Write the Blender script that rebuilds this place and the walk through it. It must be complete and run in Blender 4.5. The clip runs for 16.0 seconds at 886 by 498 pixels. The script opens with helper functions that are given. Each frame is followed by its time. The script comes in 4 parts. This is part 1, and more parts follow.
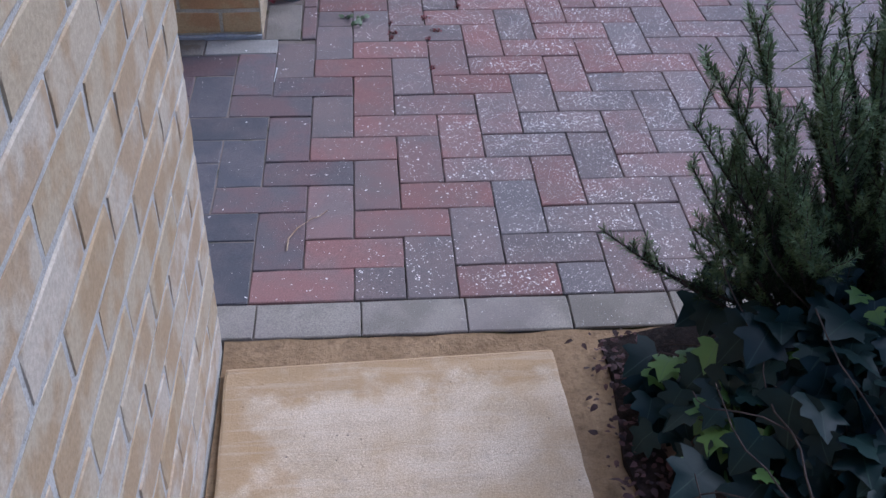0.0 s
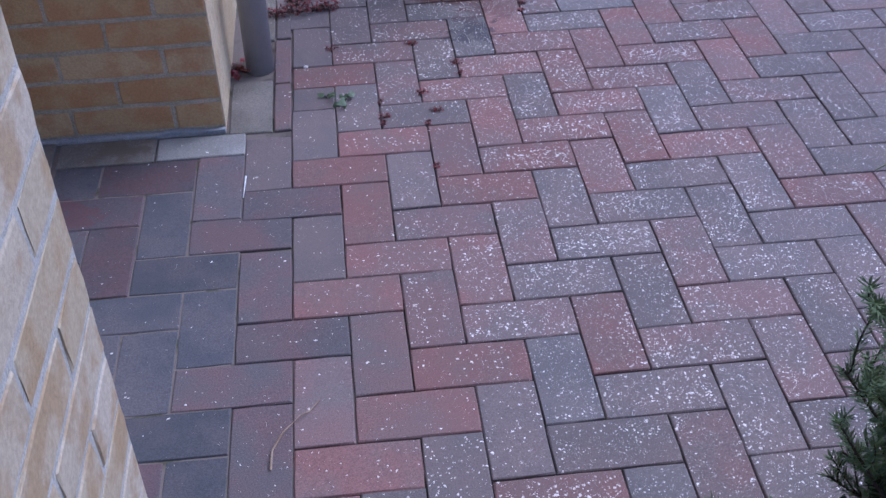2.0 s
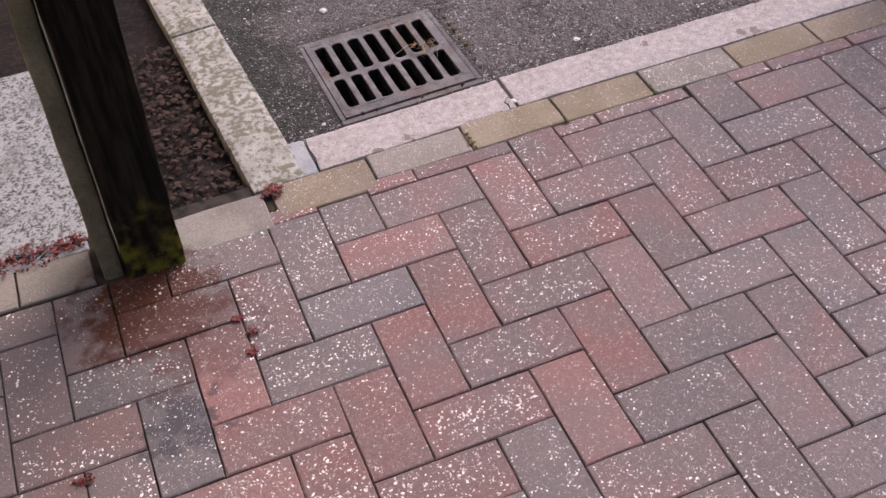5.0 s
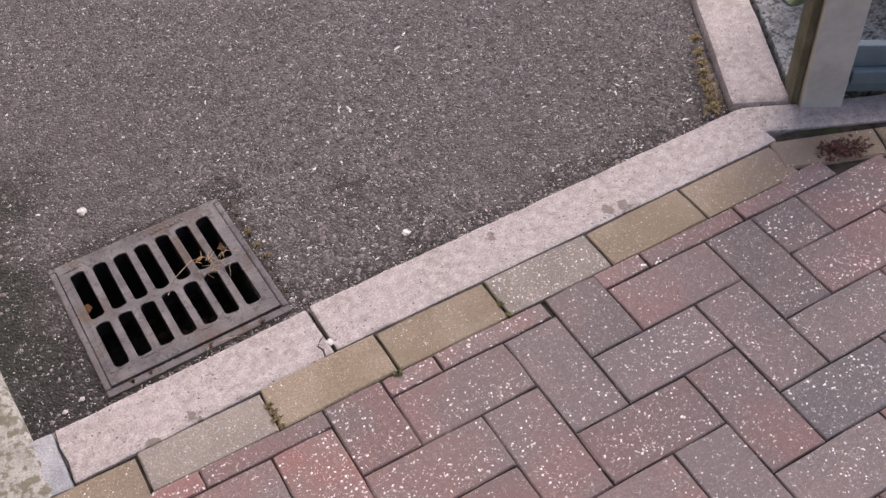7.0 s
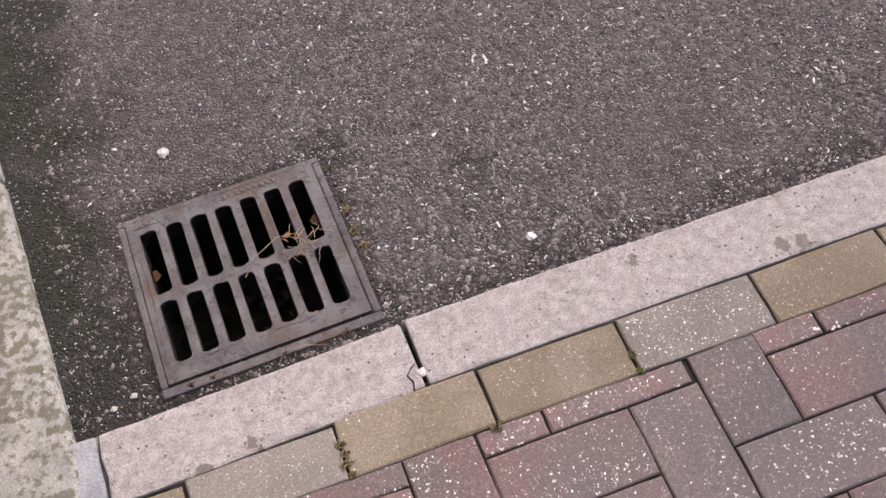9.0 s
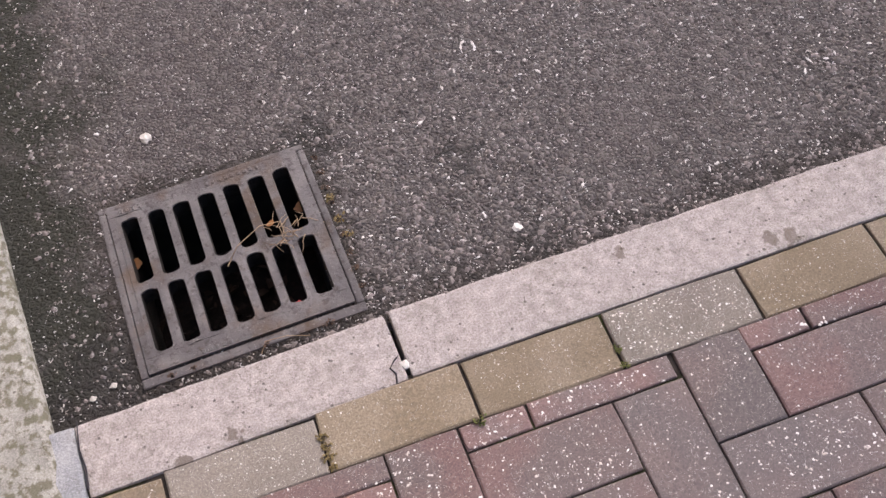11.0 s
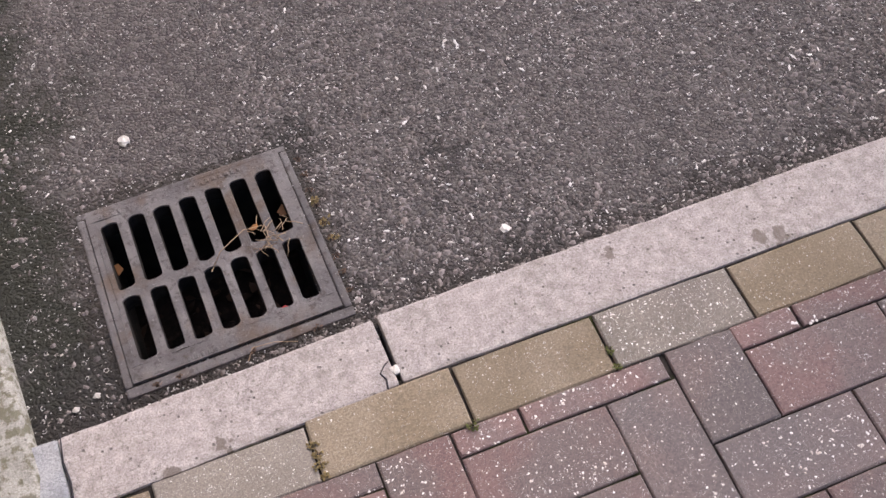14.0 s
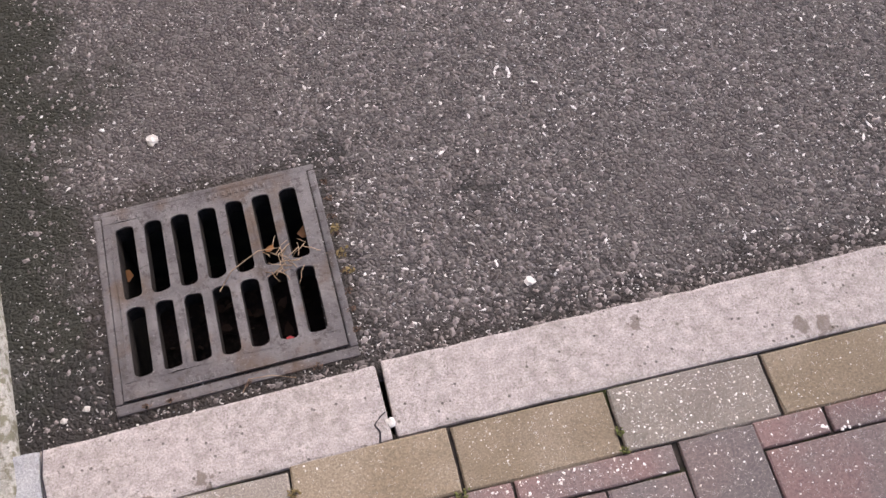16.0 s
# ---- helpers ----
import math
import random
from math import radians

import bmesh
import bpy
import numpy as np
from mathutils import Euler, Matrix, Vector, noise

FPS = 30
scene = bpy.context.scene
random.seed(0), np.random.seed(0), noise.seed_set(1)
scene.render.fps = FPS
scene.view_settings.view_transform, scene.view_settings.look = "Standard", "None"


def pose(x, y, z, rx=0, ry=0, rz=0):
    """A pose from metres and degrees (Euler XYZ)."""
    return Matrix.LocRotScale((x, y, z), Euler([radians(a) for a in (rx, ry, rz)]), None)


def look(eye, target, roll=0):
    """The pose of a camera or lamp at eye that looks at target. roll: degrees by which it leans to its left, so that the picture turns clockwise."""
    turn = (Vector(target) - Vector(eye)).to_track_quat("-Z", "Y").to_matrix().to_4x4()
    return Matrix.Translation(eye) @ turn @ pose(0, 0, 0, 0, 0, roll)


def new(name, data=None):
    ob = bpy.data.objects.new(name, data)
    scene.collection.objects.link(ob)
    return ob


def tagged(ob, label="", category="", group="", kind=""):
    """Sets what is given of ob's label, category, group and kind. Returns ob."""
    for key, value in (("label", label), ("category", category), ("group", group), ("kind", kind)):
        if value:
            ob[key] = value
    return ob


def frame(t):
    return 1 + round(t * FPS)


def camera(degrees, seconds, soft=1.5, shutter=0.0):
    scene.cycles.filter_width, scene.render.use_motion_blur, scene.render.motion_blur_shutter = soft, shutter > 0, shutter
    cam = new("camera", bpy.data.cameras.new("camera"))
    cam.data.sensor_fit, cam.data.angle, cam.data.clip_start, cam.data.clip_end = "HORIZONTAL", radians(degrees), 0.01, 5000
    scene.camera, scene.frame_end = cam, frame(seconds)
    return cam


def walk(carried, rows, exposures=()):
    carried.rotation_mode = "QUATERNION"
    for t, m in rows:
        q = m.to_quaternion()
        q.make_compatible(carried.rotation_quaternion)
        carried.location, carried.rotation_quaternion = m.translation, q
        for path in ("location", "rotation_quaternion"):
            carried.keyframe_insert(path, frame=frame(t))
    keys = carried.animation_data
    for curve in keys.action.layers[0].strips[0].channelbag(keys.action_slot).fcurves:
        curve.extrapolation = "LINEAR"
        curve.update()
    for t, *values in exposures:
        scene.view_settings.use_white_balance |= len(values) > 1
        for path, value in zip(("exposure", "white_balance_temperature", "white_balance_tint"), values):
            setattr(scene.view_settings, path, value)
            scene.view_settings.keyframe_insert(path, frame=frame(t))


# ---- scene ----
cam = camera(44.5, 16.0)
PATH = [
    (0, (0.238, -1.591, 1.303), (0.367, 0.008, 0.109), 1.1),
    (0.5, (0.265, -1.458, 1.301), (0.394, 0.126, 0.087), -1.0),
    (1, (0.249, -1.29, 1.305), (0.232, 0.294, 0.085), -1.0),
    (1.5, (0.308, -1.13, 1.305), (0.268, 0.42, 0.042), -1.9),
    (2, (0.231, -0.939, 1.311), (0.382, 0.604, 0.048), -1.2),
    (2.5, (0.265, -0.741, 1.279), (0.366, 0.774, -0.022), -1.6),
    (3, (0.338, -0.564, 1.272), (0.265, 0.957, -0.025), -4.0),
    (3.5, (0.314, -0.299, 1.302), (0.538, 1.19, -0.014), -2.8),
    (4, (0.314, -0.139, 1.281), (0.723, 1.334, -0.009), -2.8),
    (4.2, (0.366, 0.002, 1.309), (0.779, 1.43, -0.03), -3.8),
    (6.3, (0.942, 0.783, 1.408), (1.486, 2.038, -0.051), -6.0),
    (6.5, (0.968, 0.854, 1.378), (1.572, 2.107, -0.059), -5.6),
    (7, (1.059, 1.014, 1.367), (1.665, 2.213, -0.114), -4.2),
    (7.5, (1.127, 1.166, 1.372), (1.612, 2.386, -0.137), -2.9),
    (8, (1.237, 1.254, 1.323), (1.588, 2.475, -0.221), -6.9),
    (8.5, (1.224, 1.341, 1.299), (1.631, 2.441, -0.321), -4.2),
    (9, (1.237, 1.389, 1.3), (1.523, 2.455, -0.368), -5.9),
    (9.5, (1.243, 1.39, 1.293), (1.487, 2.444, -0.39), -6.3),
    (10, (1.257, 1.411, 1.298), (1.545, 2.423, -0.403), -4.0),
    (10.2, (1.265, 1.41, 1.298), (1.543, 2.431, -0.399), -4.9),
    (12.3, (1.232, 1.402, 1.284), (1.545, 2.44, -0.396), -3.8),
    (12.5, (1.232, 1.395, 1.285), (1.548, 2.442, -0.39), -3.6),
    (13, (1.236, 1.402, 1.288), (1.541, 2.437, -0.396), -3.7),
    (13.5, (1.24, 1.399, 1.289), (1.553, 2.434, -0.394), -3.7),
    (14, (1.232, 1.44, 1.286), (1.575, 2.437, -0.414), -2.7),
    (14.5, (1.283, 1.48, 1.292), (1.599, 2.457, -0.425), -2.6),
    (15, (1.317, 1.539, 1.291), (1.525, 2.525, -0.437), -3.6),
    (15.5, (1.35, 1.533, 1.275), (1.538, 2.523, -0.452), -2.9),
    (16, (1.36, 1.549, 1.275), (1.532, 2.531, -0.459), -3.9),
]
walk(cam, [(t, look(eye, target, roll)) for t, eye, target, roll in PATH],
     [(0.0, 0.28, 4850, 17), (1.5, 0.33, 4700, 20), (2.0, 0.27, 4650, 22), (2.5, 0.29, 5200, 27), (3.0, 0.46, 5150, 19), (3.5, 0.5, 5100, 12), (4.0, 0.52, 5750, 25), (6.5, 0.64, 6400, 22), (7.5, 0.59, 6350, 19), (9.0, 0.65, 6350, 18), (14.5, 0.64, 6300, 17), (15.0, 0.64, 6300, 17), (16.0, 0.74, 6300, 17)])

# ---- light: a bright overcast sky, brighter towards +x ----
world = bpy.data.worlds.new("sky")
scene.world = world
world.use_nodes = True
wn = world.node_tree.nodes
sky = wn.new("ShaderNodeTexSky")
sky.sky_type, sky.sun_disc = "NISHITA", False
SUN_UP, SUN_ROUND = radians(48), radians(50)
sky.sun_elevation, sky.sun_rotation = SUN_UP, SUN_ROUND
sky.dust_density, sky.ozone_density = 4.0, 1.0
world.node_tree.links.new(sky.outputs[0], wn["Background"].inputs[0])
wn["Background"].inputs[1].default_value = 0.15
lamp = bpy.data.lights.new("sun", "SUN")
lamp.energy, lamp.angle, lamp.color = 1.15, radians(32), (1.0, 0.95, 0.88)
sun = new("sun", lamp)
toward = Vector((math.sin(SUN_ROUND) * math.cos(SUN_UP), math.cos(SUN_ROUND) * math.cos(SUN_UP), math.sin(SUN_UP)))
sun.rotation_euler = toward.to_track_quat("Z", "Y").to_euler()
sun.location = (4, 1, 6)


ROAD_Z = -0.02


# ---- materials ----
class Nodes:
    """A short hand for node materials."""

    def __init__(self, name):
        self.m = bpy.data.materials.new(name)
        self.m.use_nodes = True
        self.t = self.m.node_tree
        self.b = self.t.nodes["Principled BSDF"]
        self.pos = self.t.nodes.new("ShaderNodeNewGeometry").outputs["Position"]

    def put(self, a, socket):
        if isinstance(a, (int, float)):
            socket.default_value = a
        elif isinstance(a, tuple):
            socket.default_value = (*a, 1.0) if len(a) == 3 and socket.type == "RGBA" else a
        else:
            self.t.links.new(a, socket)

    def local(self):
        return self.t.nodes.new("ShaderNodeTexCoord").outputs["Object"]

    def scaled(self, vec, s):
        n = self.t.nodes.new("ShaderNodeVectorMath")
        n.operation = "MULTIPLY"
        self.put(vec, n.inputs[0])
        n.inputs[1].default_value = s
        return n.outputs[0]

    def noise(self, scale, detail=4.0, rough=0.55, vec=None):
        n = self.t.nodes.new("ShaderNodeTexNoise")
        self.put(vec or self.pos, n.inputs["Vector"])
        n.inputs["Scale"].default_value, n.inputs["Detail"].default_value, n.inputs["Roughness"].default_value = scale, detail, rough
        return n.outputs["Fac"]

    def cells(self, scale, vec=None, feature="F1", jitter=1.0, metric="EUCLIDEAN"):
        n = self.t.nodes.new("ShaderNodeTexVoronoi")
        n.feature = feature
        if feature == "F1":
            n.distance = metric
        self.put(vec or self.pos, n.inputs["Vector"])
        n.inputs["Scale"].default_value, n.inputs["Randomness"].default_value = scale, jitter
        return n.outputs["Distance"], (n.outputs["Color"] if feature == "F1" else None)

    def wave(self, scale, distort, vec=None):
        n = self.t.nodes.new("ShaderNodeTexWave")
        self.put(vec or self.pos, n.inputs["Vector"])
        n.inputs["Scale"].default_value, n.inputs["Distortion"].default_value, n.inputs["Detail"].default_value = scale, distort, 3
        return n.outputs["Fac"]

    def math(self, op, a, b=0.0):
        n = self.t.nodes.new("ShaderNodeMath")
        n.operation = op
        self.put(a, n.inputs[0])
        self.put(b, n.inputs[1])
        return n.outputs[0]

    def span(self, a, lo, hi, to_lo=0.0, to_hi=1.0):
        n = self.t.nodes.new("ShaderNodeMapRange")
        n.interpolation_type = "SMOOTHSTEP"
        for value, socket in zip((a, lo, hi, to_lo, to_hi), n.inputs):
            self.put(value, socket)
        return n.outputs[0]

    def mix(self, f, a, b, how="MIX"):
        n = self.t.nodes.new("ShaderNodeMix")
        n.data_type, n.blend_type = "RGBA", how
        self.put(f, n.inputs[0])
        self.put(a, n.inputs[6])
        self.put(b, n.inputs[7])
        return n.outputs[2]

    def axis(self, vec, k):
        n = self.t.nodes.new("ShaderNodeSeparateXYZ")
        self.put(vec, n.inputs[0])
        return n.outputs[k]

    def any(self):
        return self.t.nodes.new("ShaderNodeObjectInfo").outputs["Random"]

    def island(self):
        return self.t.nodes.new("ShaderNodeNewGeometry").outputs["Random Per Island"]

    def done(self, colour, rough=0.85, bump=None, strength=0.4, dist=0.003, spec=0.3, metal=0.0):
        self.put(colour, self.b.inputs["Base Color"])
        self.put(rough, self.b.inputs["Roughness"])
        self.b.inputs["Specular IOR Level"].default_value = spec
        self.b.inputs["Metallic"].default_value = metal
        if bump is not None:
            n = self.t.nodes.new("ShaderNodeBump")
            n.inputs["Strength"].default_value, n.inputs["Distance"].default_value = strength, dist
            self.put(bump, n.inputs["Height"])
            self.t.links.new(n.outputs[0], self.b.inputs["Normal"])
        return self.m


# rust run below the post, red algae in the recess, damp at the pier foot, dark oil patch
STAINS = ((0.56, 1.795, 0.16, (0.06, 0.016, 0.004), 0.97), (-0.34, 0.86, 0.07, (0.16, 0.05, 0.05), 0.4),
          (-0.27, 1.10, 0.07, (0.16, 0.12, 0.08), 0.6), (0.56, 1.53, 0.075, (0.05, 0.048, 0.055), 0.7), (0.62, 1.70, 0.15, (0.10, 0.05, 0.045), 0.55))


def paver_material(name, a, b, chips=1.0):
    """Worn concrete block with pale stone chips in its face, fewer of them near the sheltered house wall."""
    k = Nodes(name)
    base = k.mix(k.span(k.noise(7.5, 4), 0.38, 0.62), a, b)
    shade = k.span(k.any(), 0, 1, 0.9, 1.1)
    base = k.mix(1.0, base, k.mix(1.0, (1, 1, 1), shade, "MULTIPLY"), "MULTIPLY")
    grain = k.noise(420, 3, 0.7)
    base = k.mix(0.75, base, k.mix(k.span(grain, 0.3, 0.7), (0.55, 0.55, 0.55), (1.3, 1.28, 1.25)), "MULTIPLY")
    base = k.mix(k.span(k.noise(3.2, 5), 0.5, 0.72, 0, 0.45), base, (0.16, 0.13, 0.125))
    for sx, sy, sr, tint, most in STAINS:
        off = k.t.nodes.new("ShaderNodeVectorMath")
        off.operation = "DISTANCE"
        k.put(k.pos, off.inputs[0])
        off.inputs[1].default_value = (sx, sy, 0)
        base = k.mix(k.span(k.math("ADD", off.outputs["Value"], k.span(k.noise(26, 4), 0.3, 0.7, -0.045, 0.045)), sr, sr * 0.45, 0, most), base, tint)
    open_air = k.math("MULTIPLY", k.span(k.math("ADD", k.axis(k.pos, 0), k.span(k.noise(1.7, 2), 0.3, 0.7, -0.25, 0.25)), 0.12, 0.66, 0.04, 1.0), chips)
    chip_sum = None
    for scale, size, share in ((190, 0.30, 0.2), (300, 0.33, 0.4)):
        warped = k.t.nodes.new("ShaderNodeVectorMath")
        warped.operation = "ADD"
        k.put(k.pos, warped.inputs[0])
        nz = k.t.nodes.new("ShaderNodeTexNoise")
        nz.inputs["Scale"].default_value = 170
        k.put(k.scaled(nz.outputs["Color"], (0.011, 0.011, 0.011)), warped.inputs[1])
        d, c = k.cells(scale, warped.outputs[0], "F1", 1.0, "MANHATTAN")
        pick = k.math("LESS_THAN", k.axis(c, 0), k.math("MULTIPLY", open_air, share))
        reach = k.span(k.axis(c, 1), 0, 1, size * 0.35, size * 1.25)
        spot = k.math("MULTIPLY", k.span(k.math("SUBTRACT", d, reach), 0.03, -0.03), pick)
        chip_sum = spot if chip_sum is None else k.math("MAXIMUM", chip_sum, spot)
    tone = k.mix(k.span(k.noise(60, 2), 0.35, 0.65), (0.45, 0.38, 0.31), (0.85, 0.83, 0.79))
    colour = k.mix(k.math("MULTIPLY", chip_sum, 0.9), base, tone)
    return k.done(colour, 0.82, k.math("ADD", k.math("MULTIPLY", grain, 0.6), chip_sum), 0.35, 0.002)


def stone_material(name, a, b, scale=14, pits=0.5, lichen=0.0, warm=0.0, marks=(), sandy=False):
    """Cast concrete with sand grain, pits and, where asked, dark lichen."""
    k = Nodes(name)
    base = k.mix(k.span(k.noise(scale, 5), 0.35, 0.68), a, b)
    grain = k.noise(330, 4, 0.75)
    base = k.mix(0.7, base, k.mix(k.span(grain, 0.3, 0.72), (0.55, 0.54, 0.53), (1.25, 1.25, 1.25)), "MULTIPLY")
    d, c = k.cells(95)
    hole = k.math("MULTIPLY", k.span(d, 0.24, 0.12), k.math("LESS_THAN", k.axis(c, 1), 0.05 * pits))
    d2, c2 = k.cells(210)
    speck = k.math("MULTIPLY", k.span(d2, 0.3, 0.15), k.math("LESS_THAN", k.axis(c2, 0), 0.2 * pits))
    base = k.mix(k.math("MULTIPLY", speck, min(0.6, 0.15 * pits + 0.1)), base, (0.22, 0.185, 0.165))
    pores = k.math("MULTIPLY", k.span(k.noise(150, 5, 0.8), 0.56, 0.66), k.span(k.noise(17, 4), 0.35, 0.65, 0.25, 1.0))
    base = k.mix(k.math("MULTIPLY", pores, min(0.85, 0.42 * pits)), base, (0.15, 0.125, 0.11))
    base = k.mix(k.math("MULTIPLY", hole, 0.7), base, (0.1, 0.085, 0.075))
    if lichen:
        spot = k.span(k.math("ADD", k.noise(75, 4, 0.6), k.math("MULTIPLY", k.noise(9, 2), 0.35)), 0.7 - 0.09 * lichen, 0.84 - 0.09 * lichen, 0, lichen)
        base = k.mix(spot, base, (0.13, 0.12, 0.07))
    base = k.mix(k.span(k.noise(24, 7, 0.75), 0.52, 0.75, 0, 0.26), base, (0.26, 0.225, 0.195))
    for sx, sy, sr in marks:
        off = k.t.nodes.new("ShaderNodeVectorMath")
        off.operation = "DISTANCE"
        k.put(k.pos, off.inputs[0])
        off.inputs[1].default_value = (sx, sy, 0)
        base = k.mix(k.span(k.math("ADD", off.outputs["Value"], k.span(k.noise(70, 4), 0.3, 0.7, -0.008, 0.008)), sr, sr * 0.6, 0, 0.7), base, (0.14, 0.11, 0.085))
    if sandy:  # sand washed in along the wall and the top edge
        inward = k.math("MINIMUM", k.math("ADD", k.axis(k.pos, 0), 0.016), k.math("SUBTRACT", -0.177, k.axis(k.pos, 1)))
        ragged = k.math("ADD", inward, k.span(k.noise(7, 8, 0.65), 0.3, 0.7, -0.07, 0.07))
        base = k.mix(k.span(ragged, 0.11, 0.01, 0, 0.8), base, (0.36, 0.24, 0.115))
    if warm:
        base = k.mix(k.span(k.noise(5, 8, 0.62), 0.45, 0.66, 0, warm), base, (0.40, 0.26, 0.115))
        base = k.mix(k.span(k.noise(60, 3, 0.6, k.scaled(k.pos, (0.08, 1.0, 1.0))), 0.52, 0.66, 0, 0.25), base, (0.58, 0.5, 0.39))
    return k.done(base, 0.88, k.math("SUBTRACT", k.math("MULTIPLY", grain, 0.7), k.math("ADD", hole, k.math("MULTIPLY", pores, 0.5))), 0.7, 0.003)


def slab_material():
    """Weathered slab whose pale stones stand out of dark, pitted cement."""
    k = Nodes("weathered paving slab")
    fine = k.noise(175, 5, 0.75)
    base = k.mix(k.span(k.math("ADD", fine, k.span(k.noise(60, 4, 0.6), 0.35, 0.65, -0.06, 0.06)), 0.38, 0.56), (0.06, 0.058, 0.052), (0.33, 0.335, 0.33))
    base = k.mix(k.span(k.noise(9, 5, 0.6), 0.5, 0.68, 0, 0.65), base, (0.15, 0.147, 0.135))
    d, c = k.cells(38)
    spot = k.math("MULTIPLY", k.span(d, 0.2, 0.1), k.math("LESS_THAN", k.axis(c, 0), 0.12))
    base = k.mix(spot, base, (0.04, 0.037, 0.033))
    return k.done(base, 0.9, fine, 0.6, 0.003)


def asphalt_material():
    k = Nodes("asphalt")
    warped = k.t.nodes.new("ShaderNodeVectorMath")
    warped.operation = "ADD"
    k.put(k.pos, warped.inputs[0])
    nz = k.t.nodes.new("ShaderNodeTexNoise")
    nz.inputs["Scale"].default_value = 130
    k.put(k.scaled(nz.outputs["Color"], (0.0035, 0.0035, 0.0035)), warped.inputs[1])
    d, c = k.cells(120, warped.outputs[0])
    edge, _ = k.cells(120, warped.outputs[0], "DISTANCE_TO_EDGE")
    fine = k.noise(300, 5, 0.75)
    base = k.mix(k.span(fine, 0.32, 0.68), (0.078, 0.065, 0.06), (0.205, 0.175, 0.163))
    base = k.mix(k.math("MULTIPLY", k.math("LESS_THAN", k.axis(c, 0), 0.55), 0.6), base, k.mix(k.axis(c, 1), (0.075, 0.067, 0.065), (0.26, 0.23, 0.215)))
    pit = k.math("MULTIPLY", k.span(edge, 0.13, 0.0), k.span(k.noise(45, 3), 0.38, 0.6))
    base = k.mix(k.math("MULTIPLY", pit, 0.85), base, (0.025, 0.022, 0.02))
    base = k.mix(k.span(k.noise(11, 4), 0.5, 0.7, 0, 0.35), base, (0.17, 0.145, 0.135))
    base = k.mix(k.span(k.noise(2.6, 5), 0.5, 0.78, 0, 0.3), base, (0.06, 0.055, 0.05))
    # darker and more olive towards the left kerb, with an uneven edge
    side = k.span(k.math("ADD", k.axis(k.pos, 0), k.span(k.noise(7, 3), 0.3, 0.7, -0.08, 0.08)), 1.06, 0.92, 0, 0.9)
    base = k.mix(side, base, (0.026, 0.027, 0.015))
    gx = k.math("SUBTRACT", k.math("ABSOLUTE", k.math("SUBTRACT", k.axis(k.pos, 0), 1.183)), 0.16)
    gy = k.math("SUBTRACT", k.math("ABSOLUTE", k.math("SUBTRACT", k.axis(k.pos, 1), 2.306)), 0.158)
    rim = k.math("ADD", k.math("MAXIMUM", gx, gy), k.span(k.noise(30, 4), 0.3, 0.7, -0.02, 0.02))
    base = k.mix(k.span(rim, 0.04, 0.005, 0, 0.75), base, (0.035, 0.027, 0.02))
    foot = k.math("ADD", k.axis(k.pos, 1), k.span(k.noise(26, 4), 0.3, 0.7, -0.03, 0.03))
    base = k.mix(k.span(foot, 2.215, 2.14, 0, 0.8), base, (0.035, 0.028, 0.024))
    for sx, sy, sr in ((1.56, 2.36, 0.04), (1.0, 2.18, 0.1), (1.35, 2.47, 0.06), (1.62, 2.16, 0.06)):
        off = k.t.nodes.new("ShaderNodeVectorMath")
        off.operation = "DISTANCE"
        k.put(k.pos, off.inputs[0])
        off.inputs[1].default_value = (sx, sy, ROAD_Z)
        base = k.mix(k.span(k.math("ADD", off.outputs["Value"], k.span(k.noise(40, 4), 0.3, 0.7, -0.03, 0.03)), sr, sr * 0.4, 0, 0.6), base, (0.035, 0.031, 0.028))
    dr, cr = k.cells(88, warped.outputs[0])
    curl = k.math("MULTIPLY", k.span(k.math("ABSOLUTE", k.math("SUBTRACT", dr, 0.3)), 0.085, 0.035), k.math("LESS_THAN", k.axis(cr, 2), 0.3))
    mark = k.math("MULTIPLY", curl, k.span(k.noise(120, 2), 0.53, 0.58))
    for scale, size, share in ((170, 0.28, 0.08), (260, 0.3, 0.09)):
        dd, cc = k.cells(scale, k.scaled(warped.outputs[0], (1.0, 1.25, 1.0)))
        spot = k.math("MULTIPLY", k.span(dd, size * 1.15, size * 0.8), k.math("LESS_THAN", k.axis(cc, 0), share))
        mark = k.math("MAXIMUM", mark, spot)
    colour = k.mix(k.math("MULTIPLY", mark, 0.95), base, k.mix(k.span(k.noise(50, 2), 0.35, 0.65), (0.4, 0.36, 0.32), (0.8, 0.78, 0.75)))
    height = k.math("ADD", k.math("MULTIPLY", k.span(edge, 0.0, 0.3), 0.6), k.math("ADD", fine, k.math("MULTIPLY", mark, 0.5)))
    return k.done(colour, k.span(k.axis(c, 2), 0, 1, 0.55, 0.9), height, 1.0, 0.006, 0.4)


def brick_material(name, a, b, c2):
    k = Nodes(name)
    r = k.any()
    base = k.mix(k.span(r, 0.1, 0.9), a, b)
    base = k.mix(k.span(k.noise(13, 4), 0.42, 0.6, 0, 0.7), base, c2)
    grain = k.noise(190, 5, 0.7)
    base = k.mix(0.6, base, k.mix(k.span(grain, 0.3, 0.7), (0.72, 0.7, 0.66), (1.18, 1.16, 1.12)), "MULTIPLY")
    return k.done(base, 0.9, k.math("ADD", grain, k.math("MULTIPLY", k.noise(30, 3), 0.8)), 0.5, 0.003, 0.2)


